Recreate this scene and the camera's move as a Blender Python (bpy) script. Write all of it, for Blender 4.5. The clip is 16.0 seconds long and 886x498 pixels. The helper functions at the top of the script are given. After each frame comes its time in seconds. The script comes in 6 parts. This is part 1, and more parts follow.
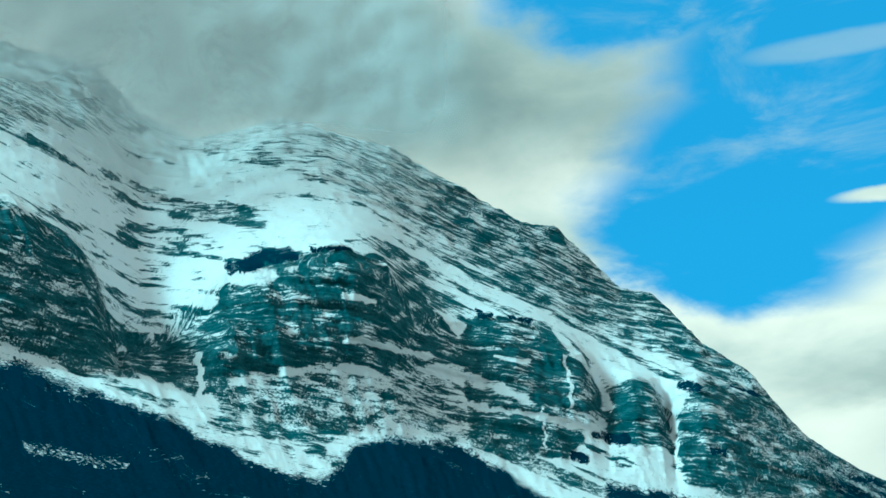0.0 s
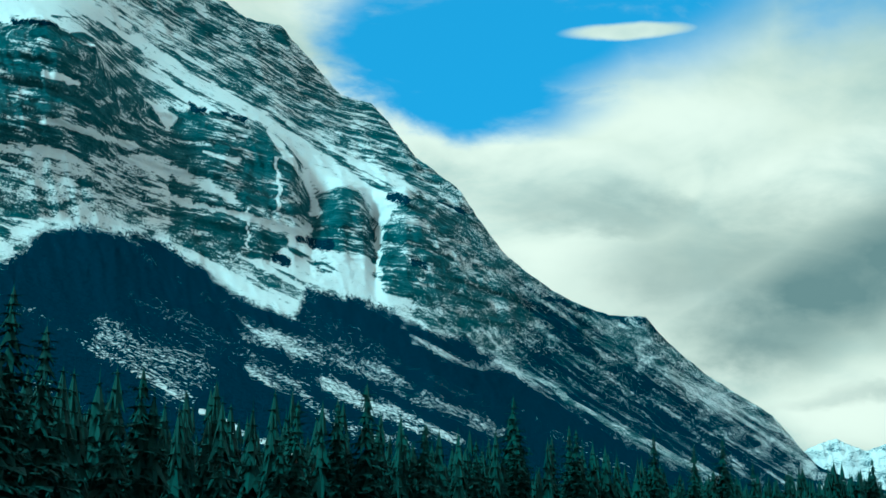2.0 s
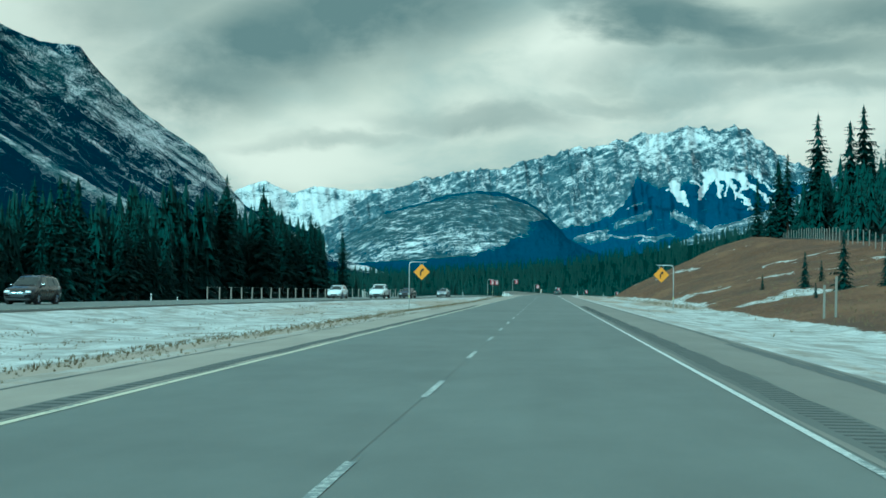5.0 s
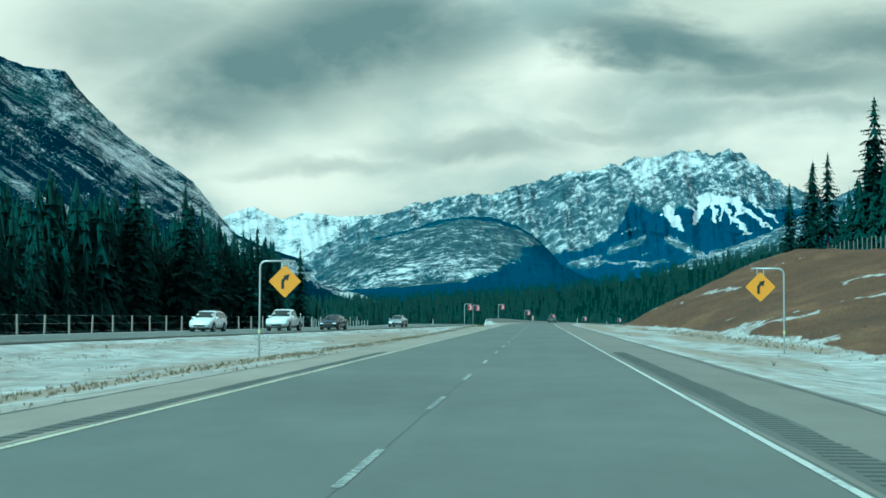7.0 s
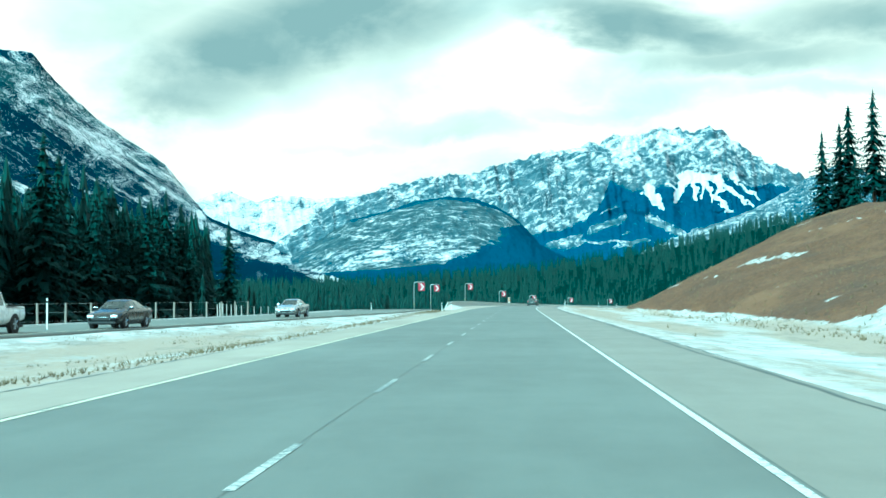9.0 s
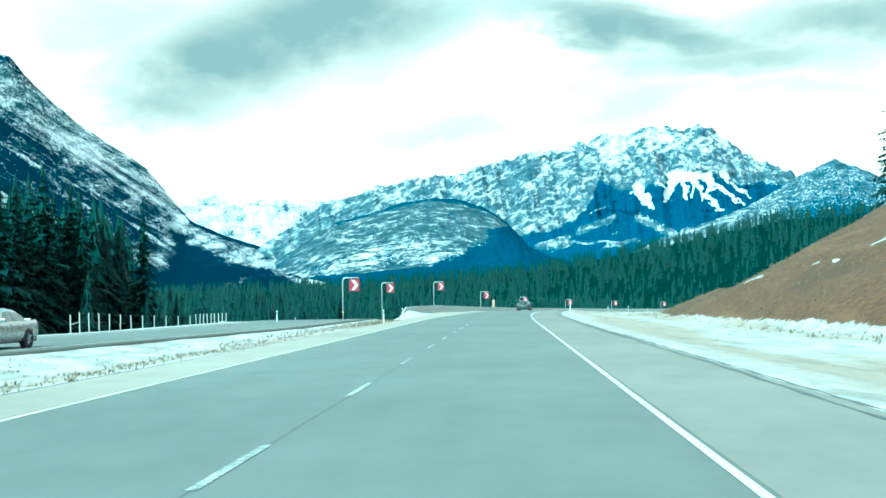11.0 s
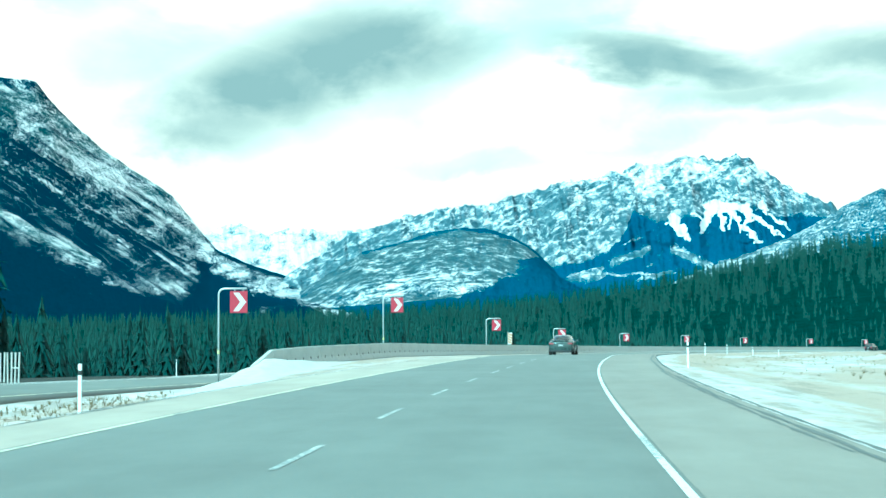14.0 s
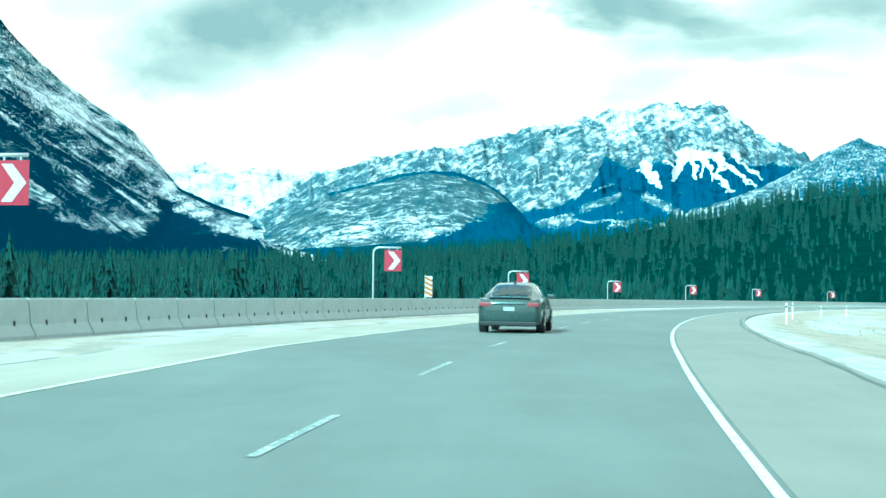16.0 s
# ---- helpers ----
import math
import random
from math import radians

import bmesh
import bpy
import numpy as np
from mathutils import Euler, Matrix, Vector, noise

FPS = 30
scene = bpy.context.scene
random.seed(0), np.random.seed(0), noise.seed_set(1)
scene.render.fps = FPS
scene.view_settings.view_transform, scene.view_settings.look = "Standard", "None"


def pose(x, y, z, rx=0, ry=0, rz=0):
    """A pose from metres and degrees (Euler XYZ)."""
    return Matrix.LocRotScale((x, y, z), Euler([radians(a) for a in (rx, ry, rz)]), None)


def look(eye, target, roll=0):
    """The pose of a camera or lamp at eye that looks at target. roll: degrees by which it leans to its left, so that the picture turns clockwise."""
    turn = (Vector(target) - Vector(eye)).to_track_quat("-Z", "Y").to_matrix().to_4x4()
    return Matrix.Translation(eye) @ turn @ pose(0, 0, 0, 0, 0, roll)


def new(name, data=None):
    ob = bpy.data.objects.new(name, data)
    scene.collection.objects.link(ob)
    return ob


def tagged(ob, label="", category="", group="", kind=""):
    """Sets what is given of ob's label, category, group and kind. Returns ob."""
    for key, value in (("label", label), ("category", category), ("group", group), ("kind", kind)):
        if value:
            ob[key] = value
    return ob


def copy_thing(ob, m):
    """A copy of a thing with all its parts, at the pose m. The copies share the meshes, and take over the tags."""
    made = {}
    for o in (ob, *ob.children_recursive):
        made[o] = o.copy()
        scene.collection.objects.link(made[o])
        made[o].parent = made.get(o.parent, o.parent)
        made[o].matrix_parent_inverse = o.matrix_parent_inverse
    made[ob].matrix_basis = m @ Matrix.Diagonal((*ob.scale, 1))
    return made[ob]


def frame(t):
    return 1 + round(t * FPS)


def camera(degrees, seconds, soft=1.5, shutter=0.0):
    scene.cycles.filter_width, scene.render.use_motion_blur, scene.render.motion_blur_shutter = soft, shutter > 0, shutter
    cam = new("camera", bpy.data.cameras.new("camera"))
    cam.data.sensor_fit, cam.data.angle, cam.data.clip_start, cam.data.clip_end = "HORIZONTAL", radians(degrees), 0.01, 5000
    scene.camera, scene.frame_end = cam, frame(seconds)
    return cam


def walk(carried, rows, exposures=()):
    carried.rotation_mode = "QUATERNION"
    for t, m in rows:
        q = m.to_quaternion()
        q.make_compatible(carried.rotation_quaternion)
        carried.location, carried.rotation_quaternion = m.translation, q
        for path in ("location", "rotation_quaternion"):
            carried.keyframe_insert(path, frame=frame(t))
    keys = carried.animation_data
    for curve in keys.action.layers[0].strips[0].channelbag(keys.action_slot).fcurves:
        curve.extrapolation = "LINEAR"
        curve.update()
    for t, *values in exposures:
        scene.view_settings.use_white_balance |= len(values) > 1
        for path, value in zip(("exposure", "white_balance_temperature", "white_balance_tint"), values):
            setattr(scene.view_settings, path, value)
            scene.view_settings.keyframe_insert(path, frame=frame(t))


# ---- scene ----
# ---------------------------------------------------------------- camera
# seconds, x, y, z, yaw to the left, pitch up, roll
PATH = [
    (0.0, 1.65, -151.01, 1.420, 41.319, 21.314, -0.785),
    (0.5, 1.70, -135.96, 1.420, 40.948, 21.022, -0.498),
    (1.0, 1.73, -120.90, 1.420, 39.429, 20.241, -0.104),
    (1.5, 1.75, -105.83, 1.420, 34.726, 17.509, 0.271),
    (2.0, 1.74, -90.75, 1.420, 28.831, 12.901, 0.414),
    (2.5, 1.70, -75.68, 1.394, 23.984, 8.454, 0.284),
    (3.0, 1.59, -60.63, 1.396, 19.351, 5.158, 0.299),
    (3.5, 1.62, -45.53, 1.420, 14.691, 3.086, 0.365),
    (4.0, 1.65, -30.36, 1.470, 10.330, 2.000, 0.414),
    (4.5, 1.58, -15.18, 1.427, 6.763, 1.651, 0.636),
    (5.0, 1.58, 0.00, 1.424, 4.539, 1.736, 0.534),
    (7.5, 1.72, 76.19, 1.409, 4.180, 3.046, 0.277),
    (8.0, 1.83, 91.21, 1.414, 4.263, 2.621, -0.035),
    (8.5, 2.00, 106.16, 1.416, 3.971, 2.277, -0.209),
    (9.0, 2.16, 121.11, 1.419, 3.320, 2.157, -0.344),
    (11.5, 2.44, 194.66, 1.409, 2.848, 2.408, -1.018),
    (12.0, 2.46, 209.26, 1.420, 4.021, 3.267, -0.592),
    (12.5, 2.54, 223.88, 1.426, 4.481, 3.437, -0.266),
    (13.0, 2.63, 238.53, 1.440, 4.504, 3.566, -0.252),
    (13.5, 2.86, 253.29, 1.469, 4.376, 3.625, -0.371),
    (14.0, 2.95, 268.00, 1.445, 4.164, 3.719, -0.439),
    (14.5, 3.09, 282.73, 1.439, 4.115, 3.360, -0.311),
    (15.0, 3.40, 297.40, 1.419, 3.949, 2.685, 0.599),
    (15.5, 3.86, 312.14, 1.397, 3.583, 2.071, 1.043),
    (16.0, 4.47, 326.94, 1.380, 2.807, 1.289, 0.626),
]
cam = camera(37.55, 16.0, soft=1.6)


def carried_pose(x, y, z, yaw, pitch, roll):
    return pose(x, y, z, 90 + pitch, 0, yaw) @ pose(0, 0, 0, 0, 0, roll)


EXPOSURE = [(0.0, 0.32), (2.0, 0.25), (3.5, 0.17), (5.0, 0.08), (7.3, 0.30), (7.7, 0.60), (8.2, 0.95), (9.0, 1.12), (11.3, 1.35), (12.5, 1.4), (13.5, 1.3), (16.0, 1.4)]
KELVIN, TINT = 3570, -48
walk(cam, [(r[0], carried_pose(*r[1:])) for r in PATH], [(t, e, KELVIN, TINT) for t, e in EXPOSURE])

# ---------------------------------------------------------------- world and sun
SUN_AZ, SUN_EL = -148.0, 38.0   # degrees from +y to the right; degrees up
world = bpy.data.worlds.new("world")
scene.world = world
world.use_nodes = True


class Nodes:
    """A short way to write node trees."""

    def __init__(self, tree):
        self.tree = tree
        tree.nodes.clear()

    def add(self, kind, operation="", data_type="", interpolation=""):
        node = self.tree.nodes.new(kind)
        if operation:
            node.operation = operation
        if data_type:
            node.data_type = data_type
        if interpolation:
            node.interpolation_type = interpolation
        return node

    def put(self, socket, value):
        if isinstance(value, bpy.types.NodeSocket):
            self.tree.links.new(value, socket)
        elif isinstance(value, (tuple, list)) and len(value) == 3 and socket.type == "RGBA":
            socket.default_value = (*value, 1)
        else:
            socket.default_value = value

    def math(self, operation, a, b=0.0, c=0.0, clamp=False):
        node = self.add("ShaderNodeMath", operation)
        node.use_clamp = clamp
        for socket, value in zip(node.inputs, (a, b, c)):
            self.put(socket, value)
        return node.outputs[0]

    def mix(self, fac, a, b):
        node = self.add("ShaderNodeMix", data_type="RGBA")
        self.put(node.inputs[0], fac)
        self.put(node.inputs[6], a)
        self.put(node.inputs[7], b)
        return node.outputs[2]

    def noise(self, vector, scale, detail=4.0, rough=0.55, distortion=0.0):
        node = self.add("ShaderNodeTexNoise")
        if vector is not None:
            self.put(node.inputs["Vector"], vector)
        node.inputs["Scale"].default_value = scale
        node.inputs["Detail"].default_value = detail
        node.inputs["Roughness"].default_value = rough
        node.inputs["Distortion"].default_value = distortion
        return node.outputs[0]

    def step(self, value, low, high):
        node = self.add("ShaderNodeMapRange", interpolation="SMOOTHSTEP")
        self.put(node.inputs[0], value)
        node.inputs[1].default_value, node.inputs[2].default_value = low, high
        return node.outputs[0]

    def scaled(self, vector, sx, sy, sz):
        node = self.add("ShaderNodeMapping")
        self.put(node.inputs[0], vector)
        node.inputs[3].default_value = (sx, sy, sz)
        return node.outputs[0]


def build_sky():
    n = Nodes(world.node_tree)
    out = n.add("ShaderNodeOutputWorld")
    back = n.add("ShaderNodeBackground")
    sky = n.add("ShaderNodeTexSky")
    sky.sky_type, sky.sun_disc = "NISHITA", False
    sky.sun_elevation, sky.sun_rotation = radians(SUN_EL), radians(SUN_AZ)
    sky.altitude, sky.dust_density, sky.ozone_density = 1400, 0.2, 3.0
    way = n.add("ShaderNodeTexCoord").outputs["Generated"]
    parts = n.add("ShaderNodeSeparateXYZ")
    n.put(parts.inputs[0], way)
    x, y, z = parts.outputs
    az = n.math("MULTIPLY", n.math("ARCTAN2", x, y), 180 / math.pi)
    el = n.math("MULTIPLY", n.math("ARCSINE", z), 180 / math.pi)
    # cloud detail, stretched along the horizon
    flat = n.scaled(way, 1.0, 1.0, 2.6)
    wisp = n.noise(flat, 5.5, 7.0, 0.56, 0.35)
    fine = n.noise(n.scaled(way, 1.0, 1.0, 1.6), 19.0, 5.0, 0.55, 0.2)
    warp = n.math("MULTIPLY", n.math("SUBTRACT", wisp, 0.5), 8.0)
    warp2 = n.math("MULTIPLY", n.math("SUBTRACT", fine, 0.5), 3.2)
    wa = n.math("ADD", az, n.math("ADD", warp, warp2))
    we = n.math("ADD", el, n.math("ADD", n.math("MULTIPLY", warp, 0.55), n.math("MULTIPLY", warp2, 0.5)))

    def blob(a, e, ra, re, soft=0.5, tilt=0.0):
        c, t = math.cos(radians(tilt)), math.sin(radians(tilt))
        pa, pe = n.math("SUBTRACT", wa, a), n.math("SUBTRACT", we, e)
        da = n.math("ADD", n.math("MULTIPLY", pa, c / ra), n.math("MULTIPLY", pe, t / ra))
        de = n.math("SUBTRACT", n.math("MULTIPLY", pe, c / re), n.math("MULTIPLY", pa, t / re))
        r = n.math("SQRT", n.math("ADD", n.math("MULTIPLY", da, da), n.math("MULTIPLY", de, de)))
        return n.math("SUBTRACT", 1.0, n.step(r, 1.0 - soft, 1.0 + soft))

    def union(values):
        total = values[0]
        for v in values[1:]:
            total = n.math("MAXIMUM", total, v)
        return total

    # blue sky shows beside the mountain's cloud
    hole = union([blob(a, e, ra, re, 0.28, t) for a, e, ra, re, t in BLUE_HOLES])
    cloud = n.math("SUBTRACT", 1.0, hole)
    veil = n.math("MULTIPLY", n.step(n.noise(flat, 8.0, 6, 0.6, 0.5), 0.5, 0.75), 0.35)
    cloud = n.math("MAXIMUM", cloud, veil)
    for a, e, ra, re, k in WHITE_WISPS:
        da = n.math("DIVIDE", n.math("SUBTRACT", az, a), ra)
        de = n.math("DIVIDE", n.math("SUBTRACT", n.math("ADD", el, n.math("MULTIPLY", warp2, 0.12)), e), re)
        r = n.math("ADD", n.math("MULTIPLY", da, da), n.math("MULTIPLY", de, de))
        cloud = n.math("MAXIMUM", cloud, n.math("MULTIPLY", n.math("SUBTRACT", 1.0, n.step(r, 0.3, 1.3)), k))
    dark = union([n.math("MULTIPLY", blob(a, e, ra, re, 0.78, t), k) for a, e, ra, re, t, k in GREY_CLOUDS])
    mottle = n.noise(n.scaled(way, 1.0, 1.0, 1.8), 8.0, 6.0, 0.52, 0.3)
    dark = n.math("MULTIPLY", dark, n.math("ADD", 0.45, n.math("ADD", n.math("MULTIPLY", n.step(mottle, 0.32, 0.62), 0.40), n.math("MULTIPLY", fine, 0.5))), clamp=True)
    glow = union([n.math("MULTIPLY", blob(a, e, ra, re, 0.85, t), k) for a, e, ra, re, t, k in BRIGHT_CLOUDS])
    glow = n.math("MULTIPLY", glow, n.math("ADD", 0.25, n.math("MULTIPLY", n.step(mottle, 0.30, 0.62), 0.8)), clamp=True)
    tone = n.math("ADD", n.math("MULTIPLY", wisp, 0.5), n.math("MULTIPLY", mottle, 0.5))
    body = n.mix(n.step(tone, 0.36, 0.62), (0.64, 0.435, 0.335), (0.97, 0.58, 0.41))
    body = n.mix(glow, body, (1.25, 0.72, 0.52))
    body = n.mix(dark, body, (0.255, 0.200, 0.165))
    blue = n.add("ShaderNodeVectorMath", "SCALE")
    n.put(blue.inputs[0], sky.outputs[0])
    blue.inputs["Scale"].default_value = 0.09
    deep = n.mix(0.65, blue.outputs[0], (0.21, 0.33, 0.52))
    n.put(back.inputs[0], n.mix(cloud, deep, body))
    back.inputs[1].default_value = 1.0
    n.put(out.inputs[0], back.outputs[0])


# azimuth, elevation, half-widths, tilt, in degrees (and strength)
BLUE_HOLES = [(-30, 33.0, 8.5, 3.6, 0), (-21, 27.5, 10.0, 6.8, 0), (-28, 21.4, 6.8, 3.0, -12), (-25, 24.2, 8, 4.5, 0), (-8, 31, 14, 9, 0), (60, 40, 30, 12, 0), (140, 35, 30, 12, 0)]
WHITE_WISPS = [(-20.2, 22.2, 3.1, 0.40, 0.97), (-22, 28.6, 5, 0.6, 0.3)]
GREY_CLOUDS = [(-44, 28.8, 12, 3.2, -10, 0.85), (-7.8, 12.2, 5.6, 1.9, 5, 1.0), (-11.5, 10.9, 6.0, 2.1, 14, 0.95), (-14.0, 9.0, 3.6, 1.5, 14, 0.75), (-17.0, 12.0, 5.5, 2.0, 12, 0.5), (-21.5, 14.4, 3.8, 0.9, -3, 0.5), (-2.6, 7.5, 3.8, 0.7, -2, 0.5), (4.5, 8.2, 4.5, 0.5, 3, 0.4), (12.5, 8.4, 4.0, 0.5, -3, 0.4), (-8.5, 6.6, 4.0, 0.35, 4, 0.35), (6.0, 11.6, 6.5, 1.4, -8, 0.9), (9.5, 9.9, 7, 0.9, 2, 0.65), (15.5, 11.6, 5, 1.5, 0, 0.8), (-1, 14.5, 8, 1.6, 0, 0.25)]
BRIGHT_CLOUDS = [(-24, 12.5, 7, 3.5, -20, 0.8), (-29, 18.0, 6, 2.4, -20, 0.9), (-20, 6.5, 6, 2.0, 0, 0.7), (-9.5, 16.0, 8, 1.6, 0, 0.95), (2, 16.2, 9, 1.6, 0, 0.8), (-20.4, 22.1, 5, 1.6, 0, 1.0), (0.4, 10.0, 2.8, 1.6, 0, 0.95), (-6.5, 7.4, 6, 1.2, 8, 0.75), (3, 7.4, 6, 1.4, 0, 0.7), (-36, 24.0, 3.4, 2.0, -20, 0.9), (-25.5, 16.5, 6, 2.4, -14, 0.85), (-18, 18.4, 5, 2.2, 0, 0.75), (-12.5, 5.6, 6, 1.5, 0, 0.8), (11, 6.9, 6, 1.6, 0, 0.75), (-55, 25, 6, 1.6, -10, 0.5)]
build_sky()

sun = new("sun", bpy.data.lights.new("sun", "SUN"))
sun.data.energy, sun.data.angle, sun.data.color = 3.15, radians(12), (1.0, 0.90, 0.78)
sun.matrix_world = look((0, 0, 0), (-math.sin(radians(SUN_AZ)) * math.cos(radians(SUN_EL)), -math.cos(radians(SUN_AZ)) * math.cos(radians(SUN_EL)), -math.sin(radians(SUN_EL))))

# ---------------------------------------------------------------- noise and helpers
def hash01(i, j, seed):
    h = (i.astype(np.int64) * 374761393 + j.astype(np.int64) * 668265263 + seed * 974634777) & 0x7FFFFFFF
    h = ((h ^ (h >> 13)) * 1274126177) & 0x7FFFFFFF
    return ((h ^ (h >> 16)) & 0xFFFF) / 65535.0


def vnoise(x, y, seed=0):
    i, j = np.floor(x), np.floor(y)
    u, v = x - i, y - j
    u, v = u * u * (3 - 2 * u), v * v * (3 - 2 * v)
    a, b = hash01(i, j, seed), hash01(i + 1, j, seed)
    c, d = hash01(i, j + 1, seed), hash01(i + 1, j + 1, seed)
    return (a * (1 - u) + b * u) * (1 - v) + (c * (1 - u) + d * u) * v


def fbm(x, y, octaves=5, seed=0, gain=0.5):
    x, y = np.asarray(x, float), np.asarray(y, float)
    total, amp, norm = 0.0, 1.0, 0.0
    for k in range(octaves):
        total = total + amp * vnoise(x, y, seed + 17 * k)
        norm += amp
        amp *= gain
        x, y = x * 2.03 + 5.2, y * 2.03 + 1.3
    return total / norm


def ridged(x, y, octaves=5, seed=0, gain=0.5):
    x, y = np.asarray(x, float), np.asarray(y, float)
    total, amp, norm = 0.0, 1.0, 0.0
    for k in range(octaves):
        total = total + amp * (1 - np.abs(2 * vnoise(x, y, seed + 31 * k) - 1))
        norm += amp
        amp *= gain
        x, y = x * 2.03 + 3.7, y * 2.03 + 8.1
    return total / norm


def smooth(v, a, b):
    t = np.clip((v - a) / (b - a), 0, 1)
    return t * t * (3 - 2 * t)


def grid_mesh(name, X, Y, Z, attributes=None):
    """A mesh of a grid of points; attributes: name -> values at the points."""
    rows, cols = X.shape
    me = bpy.data.meshes.new(name)
    idx = np.arange(rows * cols).reshape(rows, cols)
    quads = np.stack([idx[:-1, :-1], idx[:-1, 1:], idx[1:, 1:], idx[1:, :-1]], -1).reshape(-1, 4)
    me.vertices.add(rows * cols)
    me.vertices.foreach_set("co", np.stack([X, Y, Z], -1).astype(np.float32).ravel())
    me.loops.add(quads.size)
    me.loops.foreach_set("vertex_index", quads.astype(np.int32).ravel())
    me.polygons.add(len(quads))
    me.polygons.foreach_set("loop_start", np.arange(0, quads.size, 4, dtype=np.int32))
    me.polygons.foreach_set("use_smooth", np.ones(len(quads), bool))
    me.update(calc_edges=True)
    for key, values in (attributes or {}).items():
        layer = me.attributes.new(key, "FLOAT", "POINT")
        layer.data.foreach_set("value", np.asarray(values, np.float32).ravel())
    me.validate()
    return me


def raw_mesh(name, verts, faces):
    me = bpy.data.meshes.new(name)
    me.from_pydata([tuple(map(float, v)) for v in verts], [], [tuple(map(int, q)) for q in faces])
    me.update()
    return me


def as_mesh(name, bm, material=None, flat=True):
    me = bpy.data.meshes.new(name)
    bmesh.ops.recalc_face_normals(bm, faces=bm.faces)
    bm.to_mesh(me)
    bm.free()
    if not flat:
        me.polygons.foreach_set("use_smooth", np.ones(len(me.polygons), bool))
    if material:
        me.materials.append(material)
    return me


def part(name, bm, material, parent, label="", flat=True):
    """A bmesh as one mesh object under a thing or a part."""
    ob = new(name, as_mesh(name, bm, material, flat))
    ob.parent = parent
    if label:
        ob["label"] = label
    return ob


def thing(name, m, label, category, group="", kind=""):
    ob = new(name)
    ob.matrix_world = m
    return tagged(ob, label, category, group, kind)


def box(bm, lo, hi, bevel=0.0):
    """An axis-aligned box between two corners, its edges bevelled."""
    c = [(a + b) / 2 for a, b in zip(lo, hi)]
    s = [abs(b - a) for a, b in zip(lo, hi)]
    made = bmesh.ops.create_cube(bm, size=1, matrix=Matrix.Translation(c) @ Matrix.Diagonal((*s, 1)))
    if bevel:
        edges = list({e for v in made["verts"] for e in v.link_edges})
        bmesh.ops.bevel(bm, geom=edges, offset=bevel, segments=2, affect="EDGES", profile=0.5)


def tube(bm, points, radius, sides=8, radius_end=None):
    """A tube along a line of points, closed at its ends."""
    points = [Vector(p) for p in points]
    rings = []
    for k, p in enumerate(points):
        a = points[max(k - 1, 0)]
        b = points[min(k + 1, len(points) - 1)]
        d = (b - a).normalized()
        side = d.orthogonal().normalized() if abs(d.z) > 0.9 else d.cross(Vector((0, 0, 1))).normalized()
        if abs(d.z) > 0.9:
            side = (Vector((1, 0, 0)) - d * d.x).normalized()
        up = side.cross(d)
        r = radius if radius_end is None else radius + (radius_end - radius) * k / (len(points) - 1)
        rings.append([bm.verts.new(p + r * (math.cos(t) * side + math.sin(t) * up)) for t in np.linspace(0, 2 * math.pi, sides, endpoint=False)])
    for one, two in zip(rings, rings[1:]):
        for k in range(sides):
            bm.faces.new((one[k], one[(k + 1) % sides], two[(k + 1) % sides], two[k]))
    bm.faces.new(rings[0])
    bm.faces.new(rings[-1])


# ---------------------------------------------------------------- materials
def material(name):
    m = bpy.data.materials.new(name)
    m.use_nodes = True
    n = Nodes(m.node_tree)
    out = n.add("ShaderNodeOutputMaterial")
    shader = n.add("ShaderNodeBsdfPrincipled")
    n.put(out.inputs[0], shader.outputs[0])
    return m, n, shader


def relief(n, shader, height, strength=0.3, distance=0.02):
    bump = n.add("ShaderNodeBump")
    n.put(bump.inputs["Height"], height)
    bump.inputs["Strength"].default_value, bump.inputs["Distance"].default_value = strength, distance
    n.put(shader.inputs["Normal"], bump.outputs[0])


def place(n):
    return n.add("ShaderNodeTexCoord").outputs["Object"]


def world_place(n):
    return n.add("ShaderNodeNewGeometry").outputs["Position"]


def attribute(n, name):
    node = n.add("ShaderNodeAttribute")
    node.attribute_name = name
    return node.outputs["Fac"]


def plain(name, colour, rough=0.6, metal=0.0, vary=0.12, scale=6.0, bump=0.1):
    """A painted, cast or moulded surface with light soiling."""
    m, n, shader = material(name)
    where = place(n)
    grain = n.noise(where, scale, 5)
    dark = tuple(c * (1 - vary) for c in colour)
    light = tuple(min(c * (1 + vary), 1) for c in colour)
    n.put(shader.inputs["Base Color"], n.mix(grain, dark, light))
    n.put(shader.inputs["Roughness"], n.math("ADD", rough - 0.08, n.math("MULTIPLY", grain, 0.16)))
    shader.inputs["Metallic"].default_value = metal
    if bump:
        relief(n, shader, n.noise(where, scale * 12, 3), bump, 0.004)
    return m


